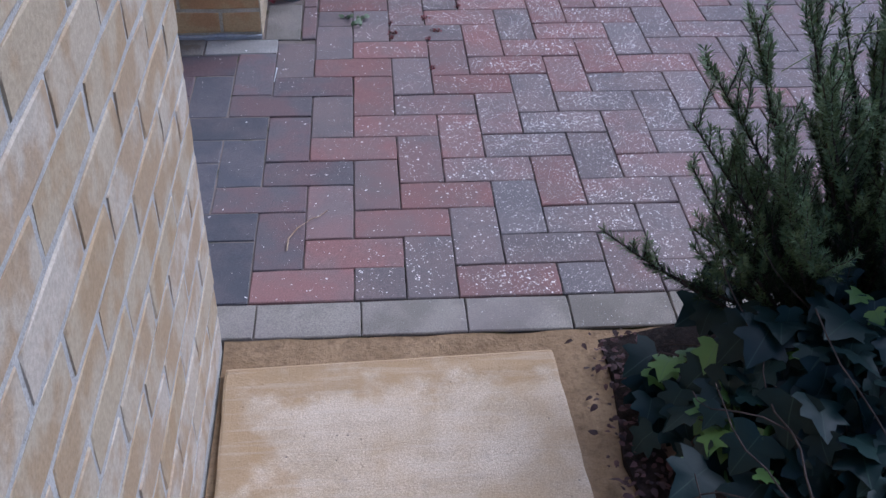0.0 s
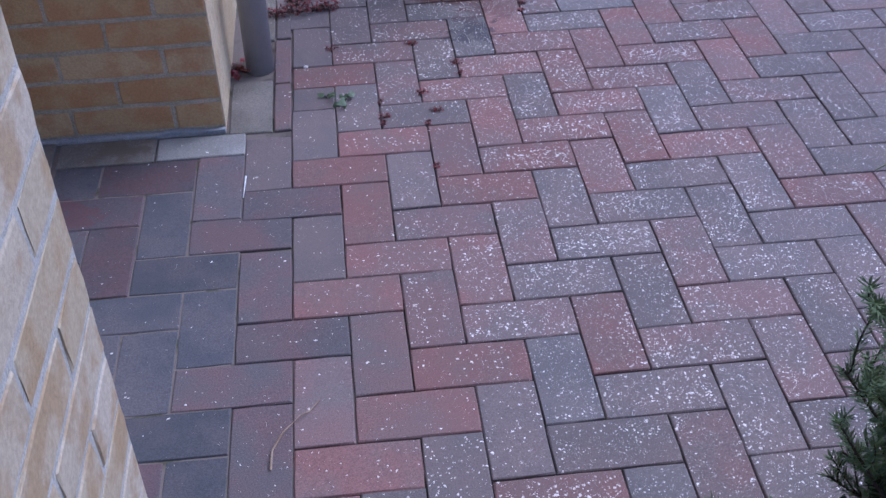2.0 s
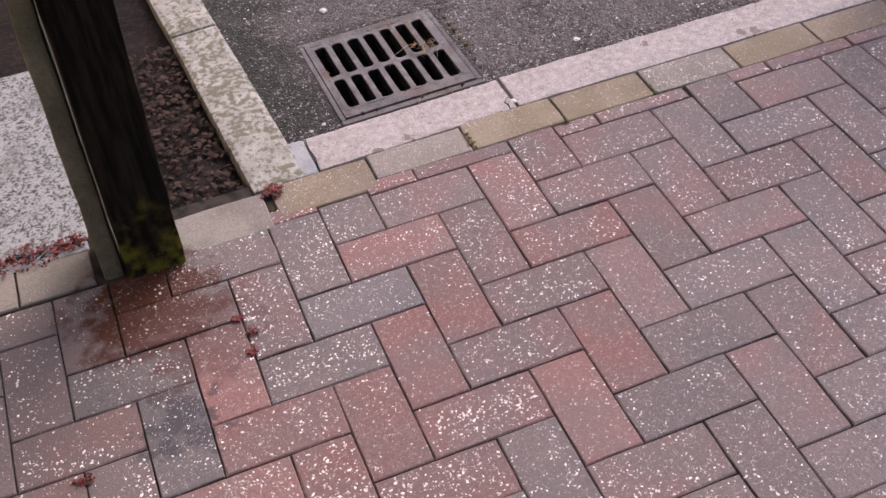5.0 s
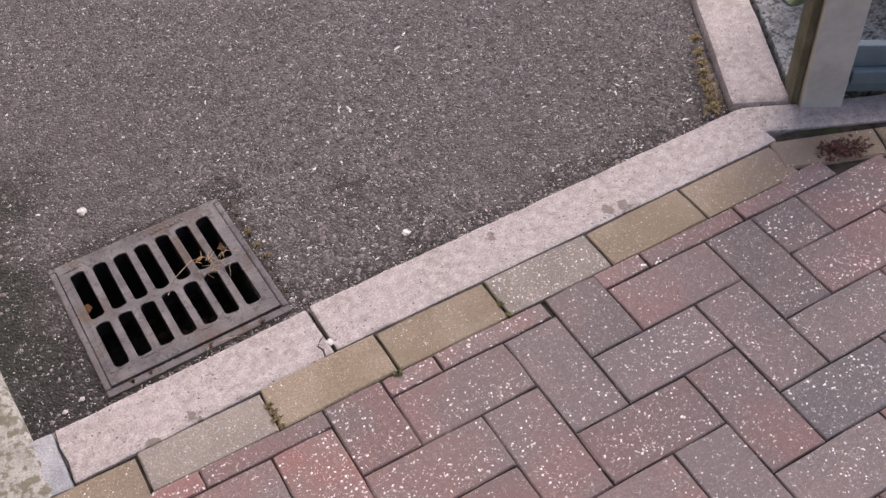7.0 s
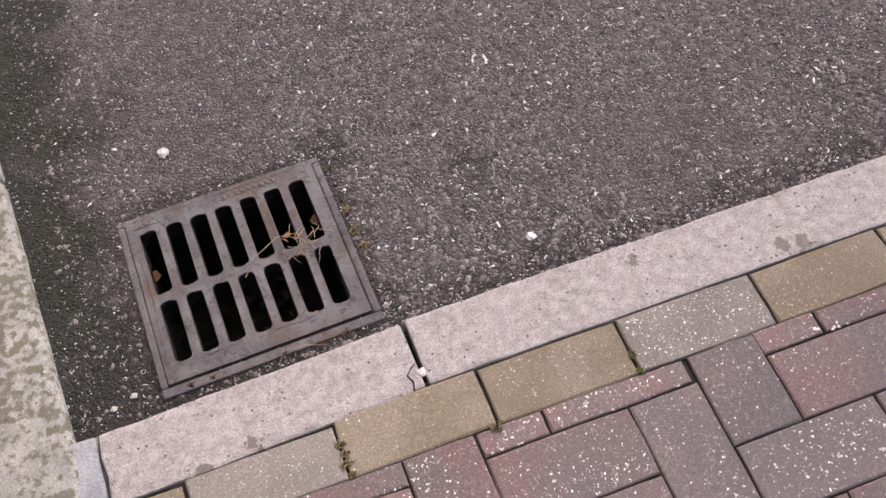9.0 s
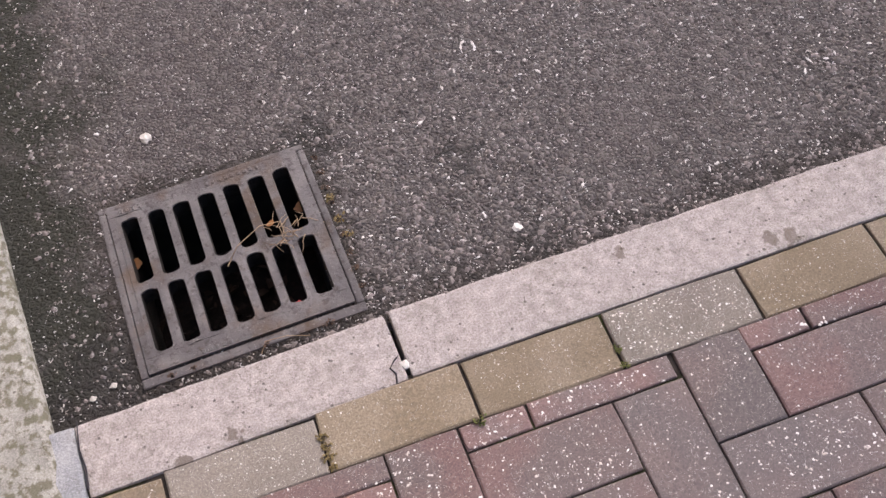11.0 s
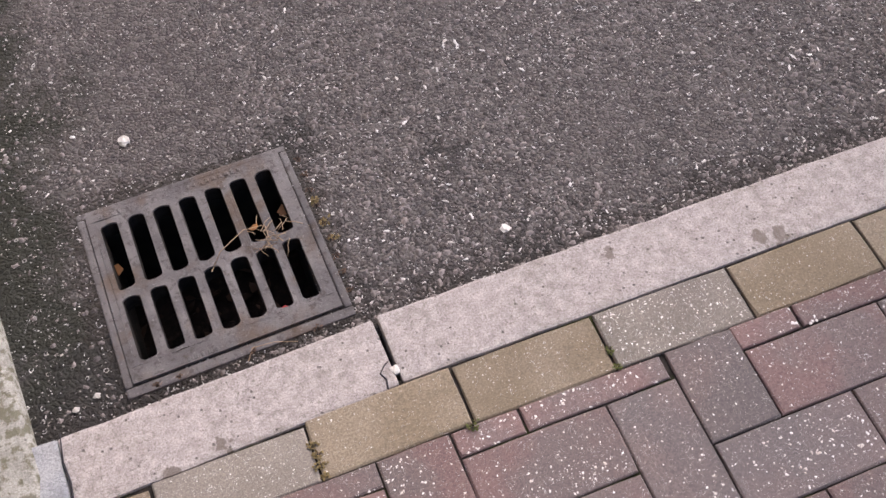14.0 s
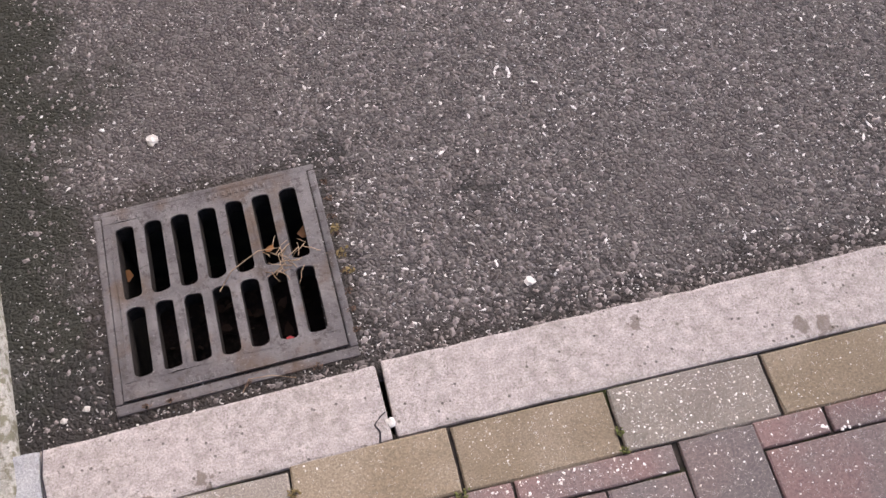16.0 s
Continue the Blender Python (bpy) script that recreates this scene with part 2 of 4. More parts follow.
def plain_material(name, a, b, scale=20, rough=0.6, bump=0.2, spec=0.4, metal=0.0, grain=200, dist=0.002):
    k = Nodes(name)
    base = k.mix(k.span(k.noise(scale, 4), 0.35, 0.68), a, b)
    fine = k.noise(grain, 4, 0.65)
    base = k.mix(0.4, base, k.mix(fine, (0.6, 0.6, 0.6), (1.4, 1.4, 1.4)), "MULTIPLY")
    return k.done(base, rough, fine, bump, dist, spec, metal)


def leaf_material(name, a, b, rough=0.4, vein=False, gloss=0.45):
    k = Nodes(name)
    base = k.mix(k.any() if vein else k.island(), a, b)
    base = k.mix(k.span(k.noise(40, 3), 0.4, 0.7, 0, 0.5), base, b)
    if vein:
        p = k.local()
        mid = k.span(k.math("ABSOLUTE", k.axis(p, 0)), 0.0012, 0.0004, 0, 0.3)
        base = k.mix(mid, base, (0.06, 0.1, 0.07))
    return k.done(base, rough, k.noise(160, 2), 0.25, 0.001, gloss)


def timber_material():
    k = Nodes("mossy timber")
    p = k.scaled(k.pos, (1.0, 1.0, 0.08))
    base = k.mix(k.span(k.noise(90, 5, 0.6, p), 0.35, 0.65), (0.006, 0.005, 0.004), (0.02, 0.016, 0.011))
    damp = k.math("MULTIPLY", k.span(k.math("ADD", k.axis(k.pos, 2), k.span(k.noise(16, 3), 0.3, 0.7, -0.07, 0.07)), 0.16, 0.0), k.span(k.noise(24, 4), 0.38, 0.58))
    base = k.mix(k.math("MULTIPLY", damp, 0.9), base, (0.12, 0.115, 0.015))
    return k.done(base, 0.9, k.noise(90, 5, 0.6, p), 0.7, 0.004, 0.06)


def soil_material(name, a, b, c2):
    k = Nodes(name)
    base = k.mix(k.span(k.noise(8, 6, 0.65), 0.35, 0.68), a, b)
    base = k.mix(k.span(k.noise(70, 5, 0.7), 0.45, 0.7, 0, 0.7), base, c2)
    return k.done(base, 0.95, k.noise(110, 6, 0.7), 0.8, 0.006, 0.15)


RED = paver_material("red block", (0.238, 0.127, 0.114), (0.21, 0.138, 0.127))
BROWN = paver_material("brown block", (0.21, 0.137, 0.127), (0.18, 0.142, 0.134))
GREY = paver_material("grey block", (0.165, 0.14, 0.135), (0.195, 0.152, 0.142))
BLUE = paver_material("charcoal block", (0.142, 0.128, 0.127), (0.17, 0.148, 0.144))
# These two carry the doorway recess's shade in their base colour.
DEEP = paver_material("shaded charcoal block", (0.085, 0.085, 0.096), (0.118, 0.106, 0.112), 0.6)
SHADE_BROWN = paver_material("shaded brown block", (0.128, 0.085, 0.087), (0.1, 0.086, 0.092), 0.6)
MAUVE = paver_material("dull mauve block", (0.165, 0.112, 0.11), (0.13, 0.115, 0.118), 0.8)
CHIPPY = paver_material("pale chipped block", (0.225, 0.195, 0.165), (0.275, 0.24, 0.205), 1.3)
BUFF = paver_material("buff block", (0.235, 0.185, 0.125), (0.285, 0.23, 0.165), 0.5)
PALE = paver_material("pale grey block", (0.19, 0.17, 0.14), (0.26, 0.232, 0.195), 0.12)
WHITISH = paver_material("bleached grey block", (0.3, 0.285, 0.26), (0.38, 0.36, 0.33), 0.1)


def joint_material():
    """Jointing sand: washed dark in the open, still pale in the sheltered recess."""
    k = Nodes("joint sand")
    base = k.mix(k.span(k.noise(40, 5), 0.35, 0.68), (0.022, 0.019, 0.016), (0.055, 0.045, 0.038))
    dry = k.span(k.math("ADD", k.axis(k.pos, 0), k.span(k.noise(6, 3), 0.3, 0.7, -0.15, 0.15)), 0.32, 0.05)
    base = k.mix(dry, base, (0.2, 0.165, 0.14))
    base = k.mix(k.span(k.noise(12, 5), 0.52, 0.64, 0, 0.75), base, (0.05, 0.058, 0.018))
    return k.done(base, 0.95, k.noise(150, 5, 0.7), 0.7, 0.004, 0.15)


JOINT = joint_material()
KERB = stone_material("kerb concrete", (0.41, 0.36, 0.335), (0.52, 0.465, 0.44), 60, 4.2, 0.24, 0.0, ((1.909, 2.042, 0.014), (1.936, 2.037, 0.015), (1.70, 2.10, 0.008), (1.13, 2.03, 0.012), (1.06, 2.012, 0.012)))
KERB_OLD = stone_material("lichened kerb concrete", (0.34, 0.325, 0.285), (0.47, 0.45, 0.40), 22, 2.2, 0.8)
MORTAR_PALE = stone_material("pale mortar patch", (0.33, 0.335, 0.345), (0.43, 0.43, 0.43), 20, 0.8)
SLAB = stone_material("step concrete", (0.50, 0.395, 0.265), (0.61, 0.505, 0.37), 9, 0.5, 0.0, 0.35, (), True)
SLAB_ROUGH = slab_material()
ASPHALT = asphalt_material()
CREAM = brick_material("cream brick", (0.41, 0.335, 0.225), (0.47, 0.41, 0.325), (0.34, 0.23, 0.12))
TAN = brick_material("tan brick", (0.50, 0.335, 0.165), (0.56, 0.41, 0.225), (0.46, 0.235, 0.105))
MORTAR = stone_material("brick mortar", (0.41, 0.39, 0.345), (0.49, 0.47, 0.42), 30, 0.4)
MORTAR_TAN = stone_material("sand mortar", (0.44, 0.38, 0.27), (0.52, 0.45, 0.34), 30, 0.4)
RENDERED = stone_material("cream smeared brick", (0.55, 0.42, 0.25), (0.64, 0.53, 0.36), 9, 0.6, 0.25)
SAND = soil_material("sandy soil", (0.24, 0.16, 0.085), (0.36, 0.25, 0.14), (0.16, 0.105, 0.06))
EARTH = soil_material("dark soil", (0.010, 0.008, 0.007), (0.026, 0.018, 0.016), (0.045, 0.03, 0.024))
GRASS = soil_material("rough ground", (0.05, 0.055, 0.03), (0.09, 0.085, 0.05), (0.11, 0.1, 0.07))


def iron_material():
    k = Nodes("worn cast iron")
    base = k.mix(k.span(k.noise(30, 5), 0.35, 0.68), (0.11, 0.098, 0.098), (0.175, 0.158, 0.155))
    base = k.mix(k.span(k.noise(95, 5, 0.7), 0.52, 0.64, 0, 0.7), base, (0.06, 0.05, 0.045))
    base = k.mix(k.span(k.noise(14, 4), 0.52, 0.68, 0, 0.65), base, (0.11, 0.07, 0.042))
    base = k.mix(k.span(k.noise(240, 3, 0.7), 0.6, 0.72, 0, 0.6), base, (0.32, 0.3, 0.29))
    return k.done(base, k.span(k.noise(60, 3), 0.3, 0.7, 0.5, 0.85), k.noise(200, 5, 0.7), 0.6, 0.003, 0.4, 0.2)


IRON = iron_material()
# Near-black paints the shade onto the slot walls; the bottle neck shares it.
IRON_IN = plain_material("black shade inside the drain", (0.012, 0.010, 0.009), (0.03, 0.024, 0.02), 40, 0.95, 0.5, 0.2)
IRON_DIRT = plain_material("rusty dirt", (0.09, 0.065, 0.045), (0.15, 0.11, 0.075), 40, 0.95, 0.6, 0.2)
IRON_GRIT = leaf_material("rusty crumbs", (0.05, 0.03, 0.02), (0.14, 0.085, 0.055), 0.9)
PIPE = plain_material("grey plastic", (0.34, 0.345, 0.37), (0.39, 0.395, 0.42), 5, 0.42, 0.05, 0.5, 0, 60)
WHITE = plain_material("white painted wood", (0.62, 0.62, 0.6), (0.72, 0.72, 0.7), 8, 0.5, 0.1)
POST_PALE = plain_material("pale grey paint", (0.46, 0.47, 0.43), (0.56, 0.56, 0.52), 14, 0.6, 0.2, 0.35, 0, 80)
TEAL = plain_material("blue grey boards", (0.13, 0.18, 0.2), (0.19, 0.24, 0.26), 10, 0.7, 0.2)
CONC_POST = stone_material("weathered concrete post", (0.11, 0.105, 0.065), (0.19, 0.175, 0.115), 12, 1.0, 0.5)
TIMBER = timber_material()
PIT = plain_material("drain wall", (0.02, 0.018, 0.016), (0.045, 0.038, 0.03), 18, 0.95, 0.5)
ROSEMARY = leaf_material("rosemary needles", (0.055, 0.09, 0.036), (0.15, 0.2, 0.085), 0.6, False, 0.2)
# Older inner needles, darkened to paint in the shade within the bush.
ROSE_DARK = leaf_material("shaded old rosemary needles", (0.010, 0.018, 0.010), (0.034, 0.048, 0.022), 0.7, False, 0.12)
BARK = plain_material("dark bark", (0.03, 0.022, 0.018), (0.07, 0.05, 0.04), 60, 0.9, 0.6)
IVY = leaf_material("ivy leaf", (0.004, 0.013, 0.013), (0.011, 0.027, 0.024), 0.42, True, 0.21)
IVY_YOUNG = leaf_material("young ivy leaf", (0.07, 0.14, 0.025), (0.11, 0.19, 0.045), 0.4, True)
WEED = leaf_material("weed leaf", (0.06, 0.095, 0.035), (0.1, 0.14, 0.06), 0.55)
WEED_DARK = leaf_material("dark weed leaf", (0.02, 0.03, 0.014), (0.07, 0.04, 0.025), 0.6)
RED_WEED = leaf_material("red weed leaf", (0.24, 0.018, 0.03), (0.075, 0.045, 0.028), 0.6, False, 0.3)
GRASS_BLADE = leaf_material("grass blade", (0.16, 0.21, 0.07), (0.26, 0.29, 0.12), 0.55)
DRY_WEED = leaf_material("dried weed leaf", (0.10, 0.022, 0.024), (0.055, 0.036, 0.024), 0.7, False, 0.2)
STRAW = plain_material("dry grass", (0.26, 0.17, 0.10), (0.42, 0.31, 0.2), 40, 0.8, 0.2)
DEAD_LEAF = leaf_material("dead leaf", (0.018, 0.012, 0.009), (0.065, 0.038, 0.026), 0.8, False, 0.2)
PEBBLE = plain_material("white pebble", (0.5, 0.46, 0.41), (0.7, 0.67, 0.62), 60, 0.7, 0.2)
MULCH = leaf_material("bark mulch", (0.02, 0.010, 0.009), (0.09, 0.04, 0.036), 0.8)
TERRACOTTA = brick_material("dark red brick", (0.10, 0.07, 0.06), (0.12, 0.085, 0.07), (0.10, 0.035, 0.03))
KERB_MOSS = leaf_material("yellow brown moss", (0.11, 0.085, 0.03), (0.24, 0.17, 0.07), 0.85)
MOSS = leaf_material("moss", (0.06, 0.085, 0.015), (0.13, 0.12, 0.03), 0.8)


# ---- mesh helpers ----
def mesh_of(name, verts, faces, material, smooth=False):
    me = bpy.data.meshes.new(name)
    me.from_pydata(verts, [], faces)
    me.materials.append(material)
    if smooth:
        me.polygons.foreach_set("use_smooth", [True] * len(me.polygons))
    me.update()
    return me


def part(name, bm, material, parent=None, label=""):
    """Links a bmesh as one mesh object under a thing or a part."""
    me = bpy.data.meshes.new(name)
    bm.to_mesh(me)
    bm.free()
    me.materials.append(material)
    ob = new(name, me)
    if parent:
        ob.parent = parent
    return tagged(ob, label)


def child(name, me, m, parent, label=""):
    ob = new(name, me)
    ob.matrix_basis = m
    ob.parent = parent
    return tagged(ob, label)


def root(name, x, y, z, label, category, group="", kind=""):
    ob = new(name)
    ob.location = (x, y, z)
    ob.empty_display_size = 0.05
    return tagged(ob, label, category, group, kind)


def box(bm, x0, x1, y0, y1, z0, z1, m=None, bevel=0.0, seg=1):
    made = bmesh.ops.create_cube(bm, size=1.0)["verts"]
    t = Matrix.Translation(((x0 + x1) / 2, (y0 + y1) / 2, (z0 + z1) / 2)) @ Matrix.Diagonal((x1 - x0, y1 - y0, z1 - z0, 1))
    bmesh.ops.transform(bm, matrix=(m or Matrix()) @ t, verts=made)
    if bevel:
        edges = list({e for v in made for e in v.link_edges})
        bmesh.ops.bevel(bm, geom=edges, offset=bevel, segments=seg, affect="EDGES", profile=0.6)


def rough_box(name, x0, x1, y0, y1, z0, z1, material, step=0.03, wobble=0.002, bevel=0.006, m=None, seed=0, parent=None, label=""):
    """A block with slightly uneven, rounded edges, cut fine enough to be worn."""
    bm = bmesh.new()
    box(bm, x0, x1, y0, y1, z0, z1, None, bevel, 2)
    cuts = max(1, int(max(x1 - x0, y1 - y0) / step))
    long_axis = 0 if x1 - x0 > y1 - y0 else 1
    lo = (x0, y0)[long_axis]
    for i in range(1, cuts):
        c = lo + i * ((x1, y1)[long_axis] - lo) / cuts
        at = [0, 0, 0]
        at[long_axis] = c
        no = [0, 0, 0]
        no[long_axis] = 1
        bmesh.ops.bisect_plane(bm, geom=bm.verts[:] + bm.edges[:] + bm.faces[:], plane_co=at, plane_no=no)
    for v in bm.verts:
        p = v.co * 21 + Vector((seed, seed * 0.7, 0))
        v.co += Vector(noise.noise_vector(p)) * wobble
    if m:
        bmesh.ops.transform(bm, matrix=m, verts=bm.verts[:])
    return part(name, bm, material, parent, label)


def block_mesh(name, w, h, depth, material, chamfer=0.004, worn=0.0015, rng=None, per_side=2):
    """A block whose face lies at z = 0 with worn, chamfered, slightly ragged edges."""
    rng = rng or random
    walk_round = []
    for k in range(per_side):
        walk_round.append((-1 + 2 * k / per_side, -1))
    for k in range(per_side):
        walk_round.append((1, -1 + 2 * k / per_side))
    for k in range(per_side):
        walk_round.append((1 - 2 * k / per_side, 1))
    for k in range(per_side):
        walk_round.append((-1, 1 - 2 * k / per_side))
    n = len(walk_round)

    def ring(dx, z, j):
        out = []
        for sx, sy in walk_round:
            corner = abs(sx) == 1 and abs(sy) == 1
            pull = dx + (rng.uniform(0.3, 1.2) * j if corner else 0.0)
            out.append((sx * (w / 2 - pull) + rng.uniform(-j, j), sy * (h / 2 - pull) + rng.uniform(-j, j), z + rng.uniform(-j, j) * 0.3))
        return out
    verts = ring(0, -depth, 0) + ring(0, -chamfer, worn * 0.6) + ring(chamfer, 0, worn)
    faces = []
    for k in range(2):
        for i in range(n):
            a, b = k * n + i, k * n + (i + 1) % n
            faces.append((a, b, b + n, a + n))
    faces.append(tuple(range(2 * n, 3 * n)))
    return mesh_of(name, verts, faces, material)


# ---- setting: ground, road, bed ----
PIT_X0, PIT_X1, PIT_Y0, PIT_Y1 = 1.045, 1.31, 2.18, 2.435


def sheet_with_hole(name, xs, ys, z, material, uneven=0.0):
    """A sheet over the lines xs, ys with the drain's opening left out."""
    verts, faces = [], []
    for y in ys:
        for x in xs:
            verts.append((x, y, z + (uneven * noise.noise(Vector((x * 3, y * 3, 0))) if uneven else 0)))
    n = len(xs)
    for j in range(len(ys) - 1):
        for i in range(n - 1):
            cx, cy = (xs[i] + xs[i + 1]) / 2, (ys[j] + ys[j + 1]) / 2
            if PIT_X0 < cx < PIT_X1 and PIT_Y0 < cy < PIT_Y1:
                continue
            faces.append((j * n + i, j * n + i + 1, (j + 1) * n + i + 1, (j + 1) * n + i))
    return new(name, mesh_of(name, verts, faces, material, True))


ground = sheet_with_hole("ground", [-400, -20, PIT_X0, PIT_X1, 20, 400], [-400, -20, PIT_Y0, PIT_Y1, 20, 400], -0.12, GRASS)
tagged(ground, "rough bare ground around the paved drive", "ground", "", "structure")

xs = sorted([0.805 + 0.1 * i for i in range(0, 48) if not 1.0 < 0.805 + 0.1 * i < 1.36] + [PIT_X0, PIT_X1, 1.02, 1.35])
ys = sorted([2.11, 2.15] + [2.2 + 0.1 * i for i in range(3, 44)] + [PIT_Y0, PIT_Y1, 2.46])
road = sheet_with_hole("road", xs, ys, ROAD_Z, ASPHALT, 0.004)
tagged(road, "worn dark asphalt with pale grit in its surface", "road", "", "structure")

bm = bmesh.new()
box(bm, -0.52, 3.4, -0.1, 2.03, -0.1, -0.0055)
bed = part("pavement", bm, JOINT)
bm = bmesh.new()
box(bm, -0.405, 0.0, 0.004, 1.03, -0.05, -0.0019)
part("joint_sand", bm, JOINT, bed, "pale sand filling the sheltered joints")
tagged(bed, "dark sand bed under the block paving", "pavement", "", "structure")

bm = bmesh.new()
box(bm, -0.034, 0.9, -3.2, -0.1, -0.1, -0.012)
bmesh.ops.subdivide_edges(bm, edges=bm.edges[:], cuts=24, use_grid_fill=True)
for v in bm.verts:
    if v.co.z > -0.05:
        v.co.z += 0.006 * noise.noise(v.co * 14) - 0.004 + 0.01 * max(0.0, 1.0 + (v.co.y + 0.1) / 0.12)
soil = part("ground_sandy_soil", bm, SAND)
tagged(soil, "bare sandy soil beside the concrete step", "soil", "", "structure")

bm = bmesh.new()
box(bm, 0.60, 3.4, -3.2, -0.125, -0.1, -0.004)
bmesh.ops.subdivide_edges(bm, edges=bm.edges[:], cuts=30, use_grid_fill=True)
for v in bm.verts:
    if v.co.z > -0.05:
        v.co.z += 0.014 * noise.noise(v.co * 11) + min(0.05, max(0.0, (v.co.x - 0.66)) * 0.2)
    if v.co.x < 0.62:
        v.co.x += 0.035 + 0.05 * noise.noise(v.co * 16)
bed_soil = part("ground_planting_bed", bm, EARTH)
tagged(bed_soil, "dark planting bed of soil and mulch", "soil", "", "structure")

bm = bmesh.new()
box(bm, -0.04, 0.79, 1.99, 5.5, -0.1, -0.03)
bmesh.ops.subdivide_edges(bm, edges=bm.edges[:], cuts=30, use_grid_fill=True)
for v in bm.verts:
    if v.co.z > -0.05:
        v.co.z += 0.014 * noise.noise(v.co * 15)
back_soil = part("ground_back_bed", bm, EARTH)
tagged(back_soil, "dark leaf-strewn soil behind the fence post", "soil", "", "structure")

# ---- house walls ----
WALL_H = 2.6
bm = bmesh.new()
box(bm, -0.52, -0.0366, -3.2, -0.118, -0.1, WALL_H)
wall_house = part("wall_house", bm, MORTAR)
tagged(wall_house, "cream brick house wall with pale raked joints", "wall", "", "structure")

bm = bmesh.new()
box(bm, -0.92, -0.512, 0.915, 1.152, -0.1, WALL_H)
wall_jamb = part("wall_recess", bm, RENDERED)
tagged(wall_jamb, "cream brick return wall beside the recessed doorway", "wall", "", "structure")

bm = bmesh.new()
box(bm, -0.92, -0.045, 1.153, 5.5, -0.1, WALL_H)
bmesh.ops.bisect_plane(bm, geom=bm.verts[:] + bm.edges[:] + bm.faces[:], plane_co=(0, 1.45, 0), plane_no=(0, 1, 0))
wall_pier = part("wall_pier", bm, RENDERED)
tagged(wall_pier, "tan brick pier with a cream side face", "wall", "", "structure")
bm = bmesh.new()
box(bm, -0.51, -0.046, 1.150, 1.156, -0.05, WALL_H)
part("mortar", bm, MORTAR_TAN, wall_pier)

tagged(rough_box("mortar_fillet", -0.47, -0.046, 1.136, 1.15, -0.04, 0.007, MORTAR_PALE, 0.02, 0.004, 0.004, None, 21), "pale mortar smeared along the pier foot", "mortar", "", "structure")
bm = bmesh.new()
box(bm, -0.66, -0.62, -0.118, 0.915, -0.01, 2.05, None, 0.003)
door = part("door_1", bm, WHITE)
tagged(door, "white painted door deep in the brick recess", "door", "", "structure")
for z0, z1 in ((0.15, 0.9), (1.05, 1.9)):
    bm = bmesh.new()
    box(bm, -0.622, -0.612, 0.05, 0.75, z0, z1, None, 0.004)
    part("door_panel", bm, WHITE, door)
bm = bmesh.new()
box(bm, -0.64, -0.507, -0.118, 0.91, -0.05, 0.012, None, 0.006, 2)
tagged(part("door_sill", bm, WHITE, None), "white door sill at the foot of the recess", "sill", "", "structure")
# Unseen block added above the doorway to keep sky light out of the recess.
bm = bmesh.new()
box(bm, -0.92, -0.04, -0.116, 1.145, 2.05, WALL_H)
tagged(part("wall_recess_shade", bm, RENDERED), "unseen cream wall added over the doorway to shade the recess", "wall", "", "structure")

# Eaves out of view, added to close the top and shade the wall below.
bm = bmesh.new()
box(bm, -1.2, 0.28, -3.2, 5.5, WALL_H + 0.002, WALL_H + 0.12)
tagged(part("roof", bm, WHITE), "unseen plain eaves added to shade the house wall and recess", "roof", "", "structure")
bm = bmesh.new()
box(bm, -1.2, -0.93, -3.2, 5.5, -0.1, WALL_H)
tagged(part("wall_back", bm, RENDERED), "plain inner wall closing the house", "wall", "", "structure")

# ---- concrete step and slabs ----
step = rough_box("concrete_step", -0.028, 0.555, -2.6, -0.177, -0.06, 0.0, SLAB, 0.04, 0.003, 0.006, Matrix.Translation((0, -0.177, 0)) @ pose(0, 0, 0, 0, 0, 2.4) @ Matrix.Translation((0, 0.177, 0)))
tagged(step, "worn buff concrete path slab with sandy stains", "slab")
slab_back = rough_box("paving_slab", 0.035, 0.485, 2.02, 2.62, -0.06, -0.002, SLAB_ROUGH, 0.03, 0.003, 0.005, None, 3)
tagged(slab_back, "pale weathered concrete slab speckled with lichen", "slab")
bm = bmesh.new()
box(bm, 0.012, 0.033, 2.03, 2.9, -0.06, 0.012, None, 0.004)
tagged(part("edging_board", bm, CONC_POST), "green weathered edging board beside the slab", "edging")

# ---- kerbs ----
def kerb(name, x0, x1, y0, y1, material, label, seed, top=0.0, m=None, bevel=0.007):
    return tagged(rough_box(name, x0, x1, y0, y1, -0.13, top, material, 0.03, 0.002, bevel, m, seed), label, "kerb", "kerb stones")

lean = Matrix.Translation((0.9, 2.1, 0)) @ pose(0, 0, 0, 0, 0, 4.0) @ Matrix.Translation((-0.9, -2.1, 0))
kerb("kerb_stone", 0.792, 0.905, 2.005, 2.60, KERB_OLD, "lichened concrete kerb stone beside the drain", 1, 0.003, lean, 0.012)
kerb("kerb_stone", 0.792, 0.905, 2.605, 3.6, KERB_OLD, "lichened concrete kerb stone along the asphalt", 2, 0.003, lean, 0.012)
bow = Matrix.Translation((1.364, 2.019, 0)) @ pose(0, 0, 0, 0, 0, 1.7) @ Matrix.Translation((-1.364, -2.019, 0))
kerb("kerb_stone", 0.936, 1.3655, 2.0215, 2.127, KERB, "pale concrete kerb with a cracked end", 5, 0.0, bow, 0.0045)
kerb("kerb_stone", 1.369, 2.272, 2.0245, 2.131, KERB, "long pale concrete kerb with a stained edge", 7, 0.0, None, 0.0045)
tagged(rough_box("mortar_patch", 0.893, 0.934, 2.006, 2.116, -0.1, 0.001, MORTAR_PALE, 0.03, 0.003, 0.006, None, 9), "smooth pale mortar patch in the kerb corner", "mortar", "", "structure")
